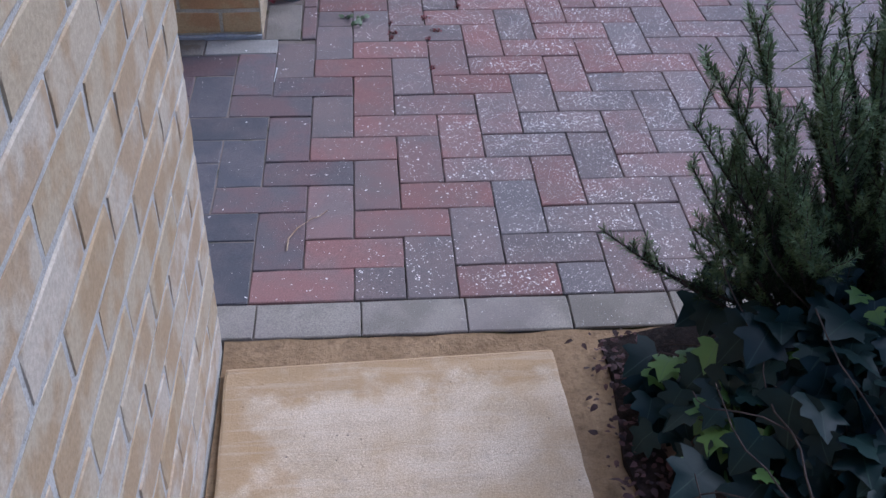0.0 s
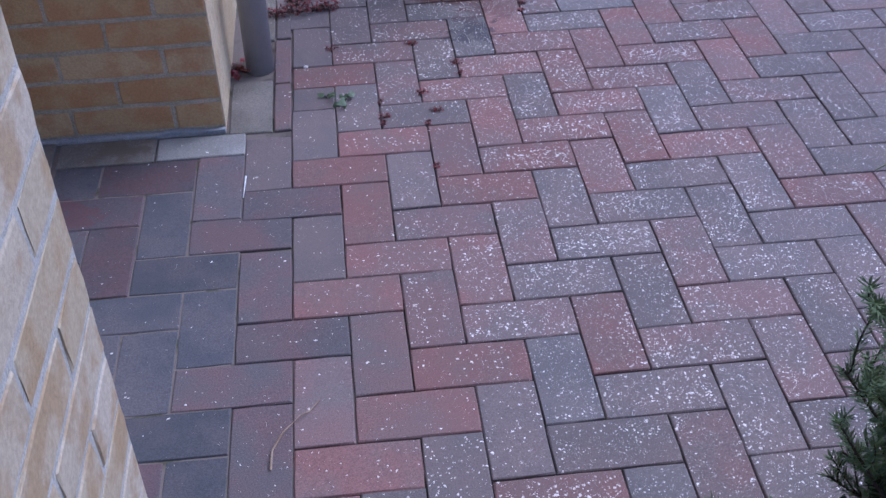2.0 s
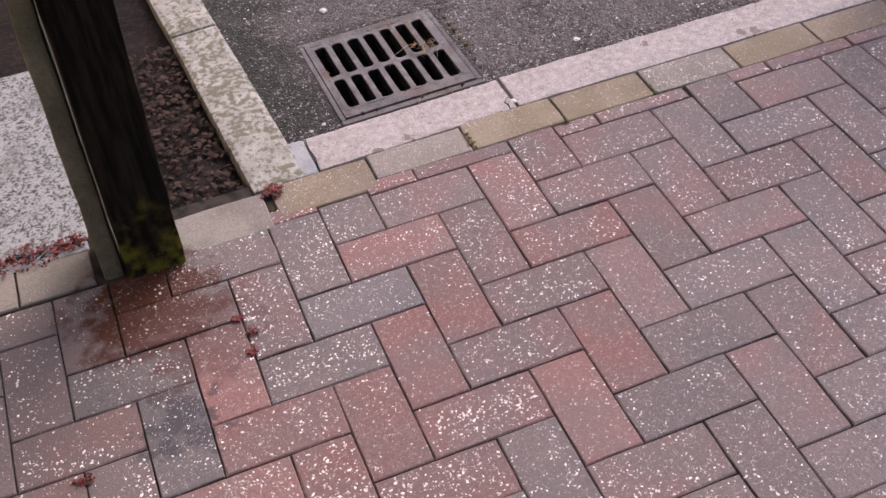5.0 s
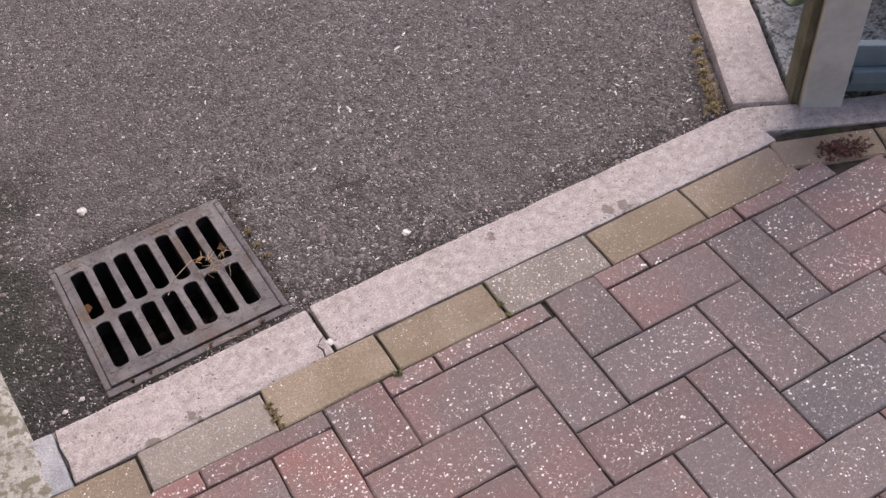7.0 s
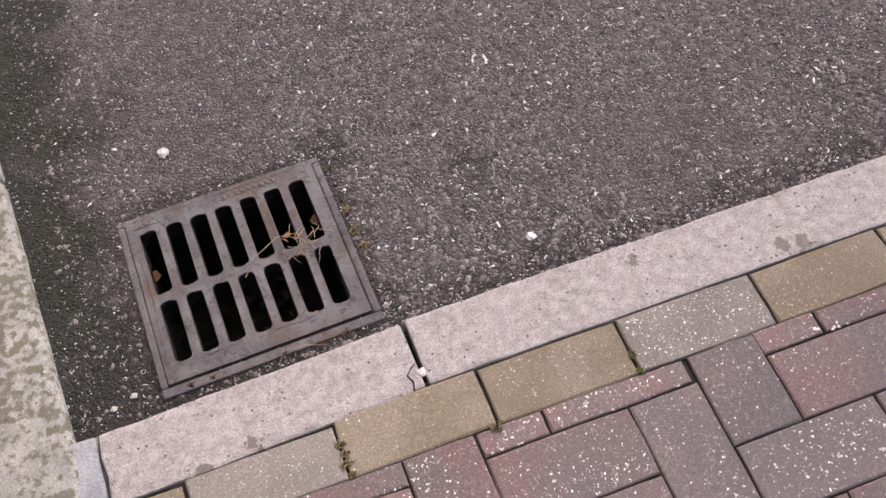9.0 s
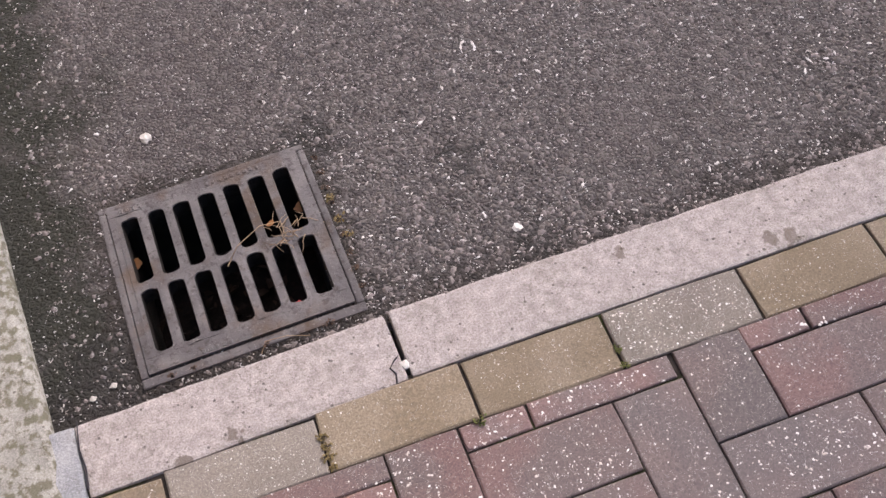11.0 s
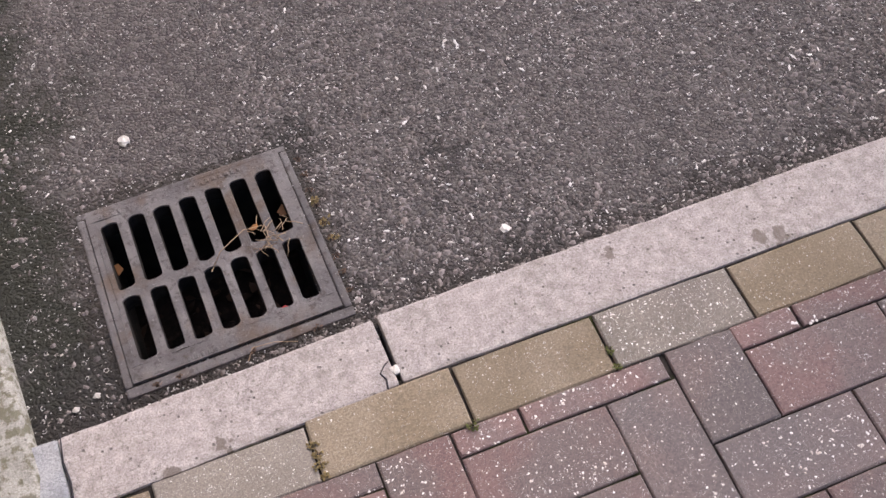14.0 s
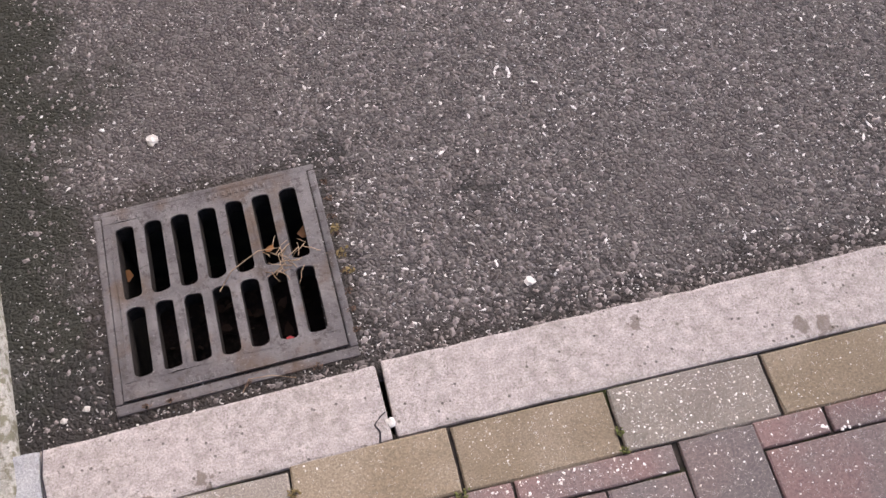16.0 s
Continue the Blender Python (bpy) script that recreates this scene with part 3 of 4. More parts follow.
turn = Matrix.Translation((2.263, 2.143, 0)) @ pose(0, 0, 0, 0, 0, -27.2)
kerb("kerb_stone", 0.0, 0.114, 0.0, 1.1, KERB, "pale kerb stone running beside the gate post", 11, 0.006, turn, 0.012)
turn2 = Matrix.Translation((2.276, 2.136, 0)) @ pose(0, 0, 0, 0, 0, -25)
kerb("kerb_stone", 0.0, 0.5, -0.078, -0.004, KERB, "narrow pale kerb strip below the gate post", 13, 0.0, turn2)
tagged(rough_box("paving_slab", 0.122, 0.7, 0.03, 1.0, -0.08, 0.008, SLAB_ROUGH, 0.05, 0.003, 0.006, turn, 14), "pale concrete slab behind the gate post", "slab")
tagged(rough_box("mortar_strip", 0.036, 0.482, 1.987, 2.017, -0.06, -0.003, MORTAR_PALE, 0.03, 0.003, 0.005, None, 16), "pale mortar strip along the slab edge", "mortar", "", "structure")

# ---- posts, pipe, panel ----
post = root("fence_post", 0.57, 1.92, 0, "black weathered timber post with green algae at its foot", "post")
def rel(ob, parent):
    ob.parent = parent
    ob.matrix_parent_inverse = Matrix.Translation(-parent.location)
    return ob

def worn_post(name, x0, x1, y0, y1, z0, z1, material, parent, label, seed, bevel=0.006):
    bm = bmesh.new()
    box(bm, x0, x1, y0, y1, z0, z1, None, bevel, 2)
    for i in range(1, 30):
        bmesh.ops.bisect_plane(bm, geom=bm.verts[:] + bm.edges[:] + bm.faces[:], plane_co=(0, 0, z0 + (z1 - z0) * (i / 30) ** 1.5), plane_no=(0, 0, 1))
    for v in bm.verts:
        v.co += Vector(noise.noise_vector(Vector((v.co.x * 9 + seed, v.co.y * 9, v.co.z * 16)))) * 0.003
        v.co.x += 0.032 * v.co.z  # the old post leans a little
    return rel(part(name, bm, material, None, label), parent)

worn_post("post_shaft", 0.538, 0.642, 1.874, 1.966, -0.1, 1.3, TIMBER, post, "", 1)
worn_post("concrete_spur", 0.496, 0.532, 1.896, 2.0, -0.1, 1.3, CONC_POST, post, "grey green weathered concrete spur", 4, 0.008)

pipe = root("downpipe", 0.025, 1.416, 0, "grey plastic rainwater downpipe against the pier", "pipe")
bm = bmesh.new()
bmesh.ops.create_cone(bm, cap_ends=True, segments=40, radius1=0.034, radius2=0.034, depth=2.5, matrix=Matrix.Translation((0.025, 1.416, 1.24)))
for f in bm.faces:
    f.smooth = len(f.verts) == 4
rel(part("pipe_length", bm, PIPE), pipe)
bm = bmesh.new()
bmesh.ops.create_cone(bm, cap_ends=True, segments=40, radius1=0.039, radius2=0.039, depth=0.03, matrix=Matrix.Translation((0.025, 1.416, 1.6)))
box(bm, -0.046, 0.015, 1.406, 1.426, 1.59, 1.61)
rel(part("pipe_bracket", bm, PIPE), pipe)

gate = root("gate_post", 2.405, 2.06, 0, "pale grey painted post with chipped paint", "post")
turn3 = Matrix.Translation((2.366, 2.070, 0)) @ pose(0, 0, 0, 0, 0, -32)
def boxed(name, dims, material, parent, m, bevel=0.004, label=""):
    bm = bmesh.new()
    box(bm, *dims, m, bevel, 2)
    ob = part(name, bm, material, None, label)
    return rel(ob, parent)
boxed("post_shaft", (0.0, 0.078, 0.0, 0.075, -0.05, 1.2), POST_PALE, gate, turn3, 0.006)
boxed("post_batten", (-0.016, -0.001, 0.012, 0.07, -0.05, 1.2), CONC_POST, gate, turn3, 0.003, "narrow shaded side batten")
panel = root("garden_fence", 2.7, 1.9, 0, "blue grey boarded fence panel beside the post", "fence")
for k in range(1):
    boxed("board", (0.082, 1.1, 0.03, 0.048, 0.012 + 0.115 * k, 0.12 + 0.115 * k), TEAL, panel, turn3, 0.004)
boxed("rail", (0.085, 1.1, 0.01, 0.028, 0.045, 0.075), TEAL, panel, turn3, 0.004)

# ---- drain ----
SPIN = Matrix.Translation((1.18, 2.31, 0)) @ pose(0, 0, 0, 0, 0, 1.6) @ Matrix.Translation((-1.18, -2.31, 0))
grate = root("drain_grate", 1.18, 2.31, ROAD_Z, "worn cast iron drain grate with fourteen slots", "drain grate")
GZ = -0.016
for dims in ((1.022, 1.343, 2.148, 2.163), (1.022, 1.343, 2.4535, 2.464), (1.022, 1.0335, 2.1632, 2.4533), (1.3315, 1.343, 2.1632, 2.4533)):
    boxed("frame_bar", (*dims, -0.09, GZ - 0.002), IRON, grate, SPIN, 0.003)
bm = bmesh.new()
box(bm, 1.0336, 1.3314, 2.1636, 2.166, -0.05, GZ - 0.011)
rel(part("frame_dirt", bm, IRON_DIRT, None, "dirt packed round the grate"), grate)
bm = bmesh.new()
CX0, PITCH, SLOT = 1.0445, 0.0388, 0.0262
ROWS_Y = ((2.190, 2.306, 2.195, 2.299), (2.306, 2.440, 2.313, 2.430))


def slot_cell(bm, x0, x1, y0, y1, sx0, sx1, sy0, sy1, top, bottom):
    """A plate cell with a round-ended slot through it."""
    cx, r = (sx0 + sx1) / 2, (sx1 - sx0) / 2
    inner = []
    steps = 8
    for i in range(steps + 1):
        a = math.pi * i / steps
        inner.append((cx + r * math.cos(a), sy1 - r * 0.6 + r * 0.6 * math.sin(a) ** 0.7))
    for i in range(steps + 1):
        a = math.pi + math.pi * i / steps
        inner.append((cx + r * math.cos(a), sy0 + r * 0.6 - r * 0.6 * abs(math.sin(a)) ** 0.7))
    outer = []
    for i in range(steps + 1):
        f = i / steps
        outer.append((x1 - (x1 - x0) * f, y1))
    for i in range(steps + 1):
        f = i / steps
        outer.append((x0 + (x1 - x0) * f, y0))
    n = len(inner)
    vi = [bm.verts.new((*p, top)) for p in inner]
    vo = [bm.verts.new((*p, top)) for p in outer]
    vc = [bm.verts.new((cx + (p[0] - cx) * 0.94, p[1], top - 0.003)) for p in inner]
    vb = [bm.verts.new((cx + (p[0] - cx) * 0.9, p[1], bottom)) for p in inner]
    for i in range(n):
        j = (i + 1) % n
        bm.faces.new((vo[i], vo[j], vi[j], vi[i]))
        bm.faces.new((vi[i], vi[j], vc[j], vc[i]))
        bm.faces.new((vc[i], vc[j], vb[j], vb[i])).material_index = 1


for y0, y1, sy0, sy1 in ROWS_Y:
    for i in range(7):
        x0 = CX0 + PITCH * i
        slot_cell(bm, x0, x0 + PITCH, y0, y1, x0 + (PITCH - SLOT) / 2, x0 + (PITCH + SLOT) / 2, sy0, sy1, GZ, GZ - 0.03)
X1 = CX0 + 7 * PITCH
for dims in ((1.0345, CX0, 2.190, 2.440), (X1, 1.3305, 2.190, 2.440), (1.0345, 1.3305, 2.167, 2.190), (1.0345, 1.3305, 2.440, 2.4525)):
    box(bm, *dims, GZ - 0.03, GZ)
bmesh.ops.remove_doubles(bm, verts=bm.verts[:], dist=0.0002)
bmesh.ops.transform(bm, matrix=SPIN, verts=bm.verts[:])
for v in bm.verts:
    v.co += Vector(noise.noise_vector(v.co * 90)) * 0.0016
plate = rel(part("slotted_plate", bm, IRON), grate)
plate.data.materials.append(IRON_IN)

bm = bmesh.new()
for dims in ((PIT_X0 - 0.02, PIT_X0, PIT_Y0 - 0.02, PIT_Y1 + 0.02, -0.45, -0.05), (PIT_X1, PIT_X1 + 0.02, PIT_Y0 - 0.02, PIT_Y1 + 0.02, -0.45, -0.05),
             (PIT_X0, PIT_X1, PIT_Y0 - 0.02, PIT_Y0, -0.45, -0.05), (PIT_X0, PIT_X1, PIT_Y1, PIT_Y1 + 0.02, -0.45, -0.05), (PIT_X0, PIT_X1, PIT_Y0, PIT_Y1, -0.45, -0.42)):
    box(bm, *dims)
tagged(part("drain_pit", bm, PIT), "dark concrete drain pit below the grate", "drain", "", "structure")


# ---- plants and litter ----
def leaf_blade(length, width, lobes, rng, droop=0.25):
    """One lobed leaf from its stalk along +y, bent down along its length."""
    outline = {1: ((0, 0), (0.5, 0.25), (0.42, 0.6), (0, 1)),
               5: ((0, 0.06), (0.2, -0.05), (0.42, 0.0), (0.56, 0.14), (0.34, 0.3), (0.5, 0.46), (0.52, 0.6), (0.26, 0.6), (0.14, 0.82), (0, 1.0))}[lobes]
    pts = [(x * width, y * length) for x, y in outline]
    pts = pts + [(-x, y) for x, y in pts[-2:0:-1]]
    verts = [(0, length * 0.4, 0.0)]
    for x, y in pts:
        verts.append((x + rng.uniform(-1, 1) * width * 0.03, y, 0.12 * abs(x) - droop * y * y / length + rng.uniform(-1, 1) * length * 0.02))
    n = len(pts)
    return verts, [(0, 1 + i, 1 + (i + 1) % n) for i in range(n)]


def tube(points, r0, r1, sides=6):
    """A tapering round stem through points, as verts and faces."""
    verts, faces = [], []
    for i, p in enumerate(points):
        a, b = points[max(i - 1, 0)], points[min(i + 1, len(points) - 1)]
        d = (b - a).normalized()
        u = d.orthogonal().normalized()
        w = d.cross(u)
        r = r0 + (r1 - r0) * i / (len(points) - 1)
        for s in range(sides):
            t = 2 * math.pi * s / sides
            verts.append(tuple(p + (u * math.cos(t) + w * math.sin(t)) * r))
        if i:
            o = (i - 1) * sides
            for s in range(sides):
                faces.append((o + s, o + (s + 1) % sides, o + sides + (s + 1) % sides, o + sides + s))
    return verts, faces


class Pile:
    """Gathers many small pieces into one mesh."""

    def __init__(self):
        self.v, self.f = [], []

    def add(self, verts, faces, m=None):
        o = len(self.v)
        self.v += [tuple(m @ Vector(p)) for p in verts] if m else verts
        self.f += [tuple(o + i for i in f) for f in faces]

    def link(self, name, material, parent=None, label="", smooth=False):
        ob = new(name, mesh_of(name, self.v, self.f, material, smooth))
        if parent:
            rel(ob, parent)
        return tagged(ob, label)


def spray(base, direction, length, rng, rise=0.0, steps=7, wander=0.12):
    pts, p, d = [Vector(base)], Vector(base), Vector(direction).normalized()
    for i in range(steps):
        d = (d + Vector((rng.uniform(-1, 1), rng.uniform(-1, 1), rng.uniform(-1, 1) + rise)) * wander).normalized()
        p = p + d * length / steps
        pts.append(p.copy())
    return pts


def needles_along(pile, pts, rng, size, every, tip_from=0.0):
    total = len(pts) - 1
    for i in range(total):
        a, b = pts[i], pts[i + 1]
        n = max(1, int((b - a).length / every))
        for k in range(n):
            f = (i + k / n) / total
            if f < tip_from:
                continue
            p = a.lerp(b, k / n)
            d = (b - a).normalized()
            side = Vector((rng.gauss(0, 1), rng.gauss(0, 1), rng.gauss(0, 1)))
            side = (side - d * side.dot(d)).normalized()
            way = (side * 0.8 + d * rng.uniform(0.35, 1.0)).normalized()
            w = way.cross(d)
            w = w.normalized() * size * 0.065 if w.length > 1e-4 else Vector((size * 0.05, 0, 0))
            ln = size * rng.uniform(0.7, 1.15)
            tip = p + way * ln
            mid = p + way * ln * 0.55 + side * ln * 0.05
            pile.add([tuple(p - w * 0.6), tuple(p + w * 0.6), tuple(mid + w), tuple(tip), tuple(mid - w)], [(0, 1, 2, 3, 4)])


def rosemary():
    """Arching woody branches, each with upright side shoots ringed by narrow needles; the inside is bare, its needles
    dark with painted shade.
    """
    rng = random.Random(5)
    bush = root("rosemary_bush", 1.10, -0.26, 0.0, "airy grey-green rosemary with upright shoots and dark woody stems", "shrub")
    wood, young, old = Pile(), Pile(), Pile()
    base = Vector((1.10, -0.26, 0.02))
    aims = [(Vector((0.61, -0.19, 0.285)), 0.55), (Vector((0.69, -0.20, 0.22)), 0.6), (Vector((0.74, -0.18, 0.40)), 0.9), (Vector((0.735, -0.17, 0.47)), 1.0),
            (Vector((0.75, -0.17, 0.56)), 1.0), (Vector((0.80, -0.17, 0.64)), 1.0), (Vector((0.86, -0.18, 0.70)), 1.0)]
    for i in range(24):
        x = rng.uniform(0.78, 1.02)
        aims.append((Vector((x, rng.uniform(-0.25, -0.08), rng.uniform(0.18, 0.34 + (x - 0.76) * 1.1))), rng.uniform(0.8, 1.1)))
    for i in range(44):
        x = rng.uniform(0.82, 1.42)
        aims.append((Vector((x, rng.uniform(-0.38, 0.0), rng.uniform(0.3, 0.62 + min(0.16, max(0.0, x - 0.8) * 0.7)))), rng.uniform(0.8, 1.2)))
    for i in range(26):
        aims.append((Vector((rng.uniform(0.84, 1.3), rng.uniform(-0.36, -0.1), rng.uniform(0.14, 0.5))), rng.uniform(0.8, 1.1)))
    for aim, full in aims:
        start = base + Vector((rng.uniform(-0.06, 0.06), rng.uniform(-0.06, 0.06), 0))
        bend = start.lerp(aim, 0.5) + Vector((rng.uniform(-0.04, 0.04), rng.uniform(-0.04, 0.04), -aim.z * rng.uniform(-0.05, 0.2)))
        pts = [start.lerp(bend, k / 11).lerp(bend.lerp(aim, k / 11), k / 11) for k in range(12)]
        wood.add(*tube(pts, 0.0055, 0.0013, 5))
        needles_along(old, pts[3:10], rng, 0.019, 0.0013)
        needles_along(young, pts[9:], rng, 0.017, 0.0008)
        d = (pts[11] - pts[8]).normalized()
        for s in range(int(21 * full)):
            k = rng.uniform(3.5, 11)
            p = pts[int(k)].lerp(pts[min(11, int(k) + 1)], k % 1)
            way = d * 0.7 + Vector((rng.uniform(-0.8, 0.8), rng.uniform(-0.8, 0.8), rng.uniform(0.1, 1.1)))
            twig = spray(p, way, rng.uniform(0.035, 0.1) * full, rng, 0.6, 7, 0.16)
            wood.add(*tube(twig, 0.0013, 0.0006, 4))
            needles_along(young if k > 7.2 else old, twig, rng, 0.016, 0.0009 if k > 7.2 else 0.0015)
    wood.link("woody_frame", BARK, bush)
    young.link("young_foliage", ROSEMARY, bush)
    old.link("shaded_old_foliage", ROSE_DARK, bush)


def grass_clump():
    """Long thin blades that rise behind the rosemary and arch over the paving."""
    rng = random.Random(61)
    clump = root("grass_clump", 1.42, -0.22, 0.0, "long thin pale green grass blades arching over the rosemary", "grass")
    for tip, top in (((0.86, -0.16, 0.55), 0.62), ((0.93, -0.12, 0.60), 0.70), ((0.80, -0.02, 0.62), 0.74), ((1.0, -0.2, 0.5), 0.62), ((1.02, -0.05, 0.40), 0.55)):
        foot = Vector((1.42 + rng.uniform(-0.03, 0.03), -0.22 + rng.uniform(-0.03, 0.03), 0.03))
        tip = Vector(tip)
        high = foot.lerp(tip, 0.45)
        high.z = top * 1.35
        pts = [foot.lerp(high, k / 12).lerp(high.lerp(tip, k / 12), k / 12) for k in range(13)]
        pile = Pile()
        pile.add(*tube(pts, 0.0022, 0.0007, 4))
        pile.link("blade", GRASS_BLADE, clump, "", True)


def ivy():
    rng = random.Random(8)
    plant = root("ivy", 1.0, -0.5, 0.0, "dense dark green ivy spilling over the bed edge", "ivy")
    kinds = [mesh_of("leaf", *leaf_blade(0.07, 0.075, 5, rng), IVY, True) for _ in range(4)]
    fresh = [mesh_of("leaf", *leaf_blade(0.045, 0.05, 5, rng), IVY_YOUNG, True) for _ in range(2)]
    vines = Pile()
    spots = []
    for i in range(24):
        start = Vector((rng.uniform(0.76, 1.15), rng.uniform(-0.95, -0.36), rng.uniform(0.03, 0.18)))
        pts = spray(start, (rng.uniform(-1, 0.2), rng.uniform(0.1, 1), rng.uniform(0.1, 0.7)), rng.uniform(0.2, 0.4), rng, -0.2, 8, 0.3)
        for p in pts:
            p.z = max(p.z, 0.03)
            p.x = max(p.x, 0.69 + 0.1 * (p.z - 0.03))
            p.y = min(p.y, -0.15)
        vines.add(*tube(pts, 0.0019, 0.001, 5))
        spots += pts[1:]
    for i in range(14):
        spots.append(Vector((rng.uniform(0.64, 0.76), rng.uniform(-0.5, -0.18), rng.uniform(0.01, 0.06))))
    vines.link("vine_tangle", BARK, plant)
    for i in range(620):
        p = rng.choice(spots) + Vector((rng.uniform(-0.05, 0.05), rng.uniform(-0.05, 0.05), rng.uniform(0.0, 0.09)))
        left = 0.64 + max(0.0, p.z - 0.04) * 0.95 + max(0.0, -0.3 - p.y) * 0.1
        if p.x < left or p.y > -0.1 or p.z > 0.3 or (p.y < -0.55 and p.z > 0.2):
            continue
        young = rng.random() < (0.4 if p.x < 0.82 else 0.05)
        m = pose(*p, rng.uniform(-60, 20), rng.uniform(-35, 35), rng.uniform(100, 260)) @ Matrix.Scale(rng.uniform(0.6, 1.25), 4)
        ob = child("leaf", rng.choice(fresh if young else kinds), m, plant)
        ob.matrix_parent_inverse = Matrix.Translation(-plant.location)


def weed(name, spots, size, material, label, seed, count, lift=0.02, stems=BARK):
    rng = random.Random(seed)
    x0 = sum(s[0] for s in spots) / len(spots)
    y0 = sum(s[1] for s in spots) / len(spots)
    thing = root(name, x0, y0, 0, label, "weed")
    leaves, twigs = Pile(), Pile()
    for x, y, r in spots:
        for i in range(count):
            a, d = rng.uniform(0, 6.28), r * math.sqrt(rng.random())
            p = Vector((x + d * math.cos(a), y + d * math.sin(a) * 0.7, rng.uniform(0.002, lift)))
            m = pose(*p, rng.uniform(-35, 35), rng.uniform(-35, 35), rng.uniform(0, 360)) @ Matrix.Scale(rng.uniform(0.6, 1.3), 4)
            leaves.add(*leaf_blade(size, size * 0.7, 1, rng), m)
            if i % 4 == 0:
                q = Vector((x + d * 0.3 * math.cos(a), y + d * 0.2 * math.sin(a), -0.004))
                twigs.add(*tube([q, q.lerp(p, 0.5) + Vector((0, 0, 0.004)), p], 0.0009, 0.0006, 4))
    leaves.link("foliage", material, thing)
    tagged(twigs.link("stalk_tuft", stems, thing), kind="stuff")


def litter(name, material, area, count, size, seed, label, category, z=0.0, flat=25):
    """Many small flakes of bark or leaf lying about: one thing that nobody could count."""
    rng = random.Random(seed)
    pile = Pile()
    for i in range(count):
        p = (rng.uniform(area[0], area[1]) + rng.gauss(0, 0.012), rng.uniform(area[2], area[3]) + rng.gauss(0, 0.006), z + rng.uniform(0.001, 0.012))
        pile.add(*leaf_blade(size, size * 0.6, 1, rng), pose(*p, rng.uniform(-flat, flat), rng.uniform(-flat, flat), rng.uniform(0, 360)) @ Matrix.Scale(rng.uniform(0.4, 1.4), 4))
    tagged(pile.link(name, material), label, category, "", "stuff")


rosemary()
grass_clump()
ivy()
weed("red_weed", [(0.06, 1.68, 0.035), (0.11, 1.69, 0.04), (0.16, 1.70, 0.035), (0.20, 1.705, 0.03), (0.12, 1.745, 0.035), (0.15, 1.775, 0.02)], 0.009, RED_WEED, "low red-leaved weed growing from the joints", 3, 80, 0.022)
weed("green_weed", [(0.21, 1.21, 0.022), (0.185, 1.245, 0.012), (0.225, 1.235, 0.012)], 0.020, WEED, "small green weed seedling in a joint", 4, 7, 0.015)
for x, y in ((0.20, 1.48), (0.40, 1.48), (0.50, 1.37), (0.40, 1.24), (0.43, 1.16), (0.31, 1.15)):
    weed("red_moss", [(x, y, 0.016)], 0.006, RED_WEED, "tuft of red moss in a paving joint", int(x * 100 + y * 10), 40, 0.006)
weed("red_weed", [(0.71, 1.66, 0.01), (0.70, 1.62, 0.01), (0.695, 1.70, 0.01)], 0.006, RED_WEED, "red moss strung along a paving joint", 21, 40, 0.006)
weed("dry_weed", [(2.33, 1.945, 0.035), (2.37, 1.935, 0.035)], 0.007, DRY_WEED, "brown dried weed tuft by the gate post", 6, 120, 0.012)
weed("dark_moss", [(0.30, 2.0, 0.04), (0.38, 2.005, 0.05), (0.45, 2.01, 0.03)], 0.008, RED_WEED, "dark red moss along the slab edge", 7, 120, 0.01)
weed("kerb_moss", [(2.225, 2.15, 0.02), (2.24, 2.17, 0.02), (2.255, 2.195, 0.018), (2.268, 2.22, 0.018), (2.28, 2.245, 0.016), (2.293, 2.27, 0.015), (2.31, 2.3, 0.012), (2.335, 2.34, 0.01)], 0.006, KERB_MOSS, "yellow green moss at the kerb foot", 8, 60, 0.012)
weed("kerb_weed", [(0.835, 1.985, 0.02)], 0.009, RED_WEED, "small red weed at the kerb corner", 9, 60, 0.012)
weed("brown_moss", [(1.235, 1.955, 0.009), (1.235, 1.97, 0.008), (1.234, 1.985, 0.007), (1.236, 1.94, 0.006)], 0.004, KERB_MOSS, "brown moss packed in the edging joint", 17, 30, 0.003)
weed("grate_moss", [(1.352, 2.30, 0.008), (1.356, 2.27, 0.006), (1.35, 2.34, 0.006)], 0.005, KERB_MOSS, "rusty brown moss beside the grate", 18, 24, 0.005)
weed("joint_moss", [(1.432, 1.933, 0.009), (1.638, 1.94, 0.006), (1.638, 1.965, 0.006)], 0.004, MOSS, "tiny green moss in the edging joint", 10, 25, 0.003)
weed("corner_weed", [(0.012, 1.905, 0.022), (0.018, 1.945, 0.02), (0.012, 1.985, 0.018)], 0.009, WEED_DARK, "dark green weed in the corner by the downpipe", 19, 60, 0.02)
weed("leafy_weed", [(0.005, 2.05, 0.02), (0.0, 2.15, 0.02), (0.005, 2.3, 0.02)], 0.03, WEED, "green weeds in the gap beside the wall", 12, 9, 0.03)
weed("garden_shrub", [(2.78, 2.22, 0.16), (2.66, 2.34, 0.1)], 0.05, WEED, "green shrub behind the fence panel", 14, 150, 0.5)
weed("garden_shrub", [(3.0, 2.05, 0.2), (3.15, 1.85, 0.2), (2.95, 2.3, 0.2)], 0.06, WEED_DARK, "dark leafy shrub behind the fence panel", 15, 190, 0.6)
for k, (x, y) in enumerate(((0.50, 1.315), (0.303, 1.208), (0.303, 1.116), (0.404, 0.935), (0.403, 1.105))):
    weed("red_moss", [(x, y, 0.009), (x + 0.004, y + 0.012, 0.006)], 0.0035, RED_WEED, "tuft of red moss in a paving joint", 70 + k, 26, 0.0035)
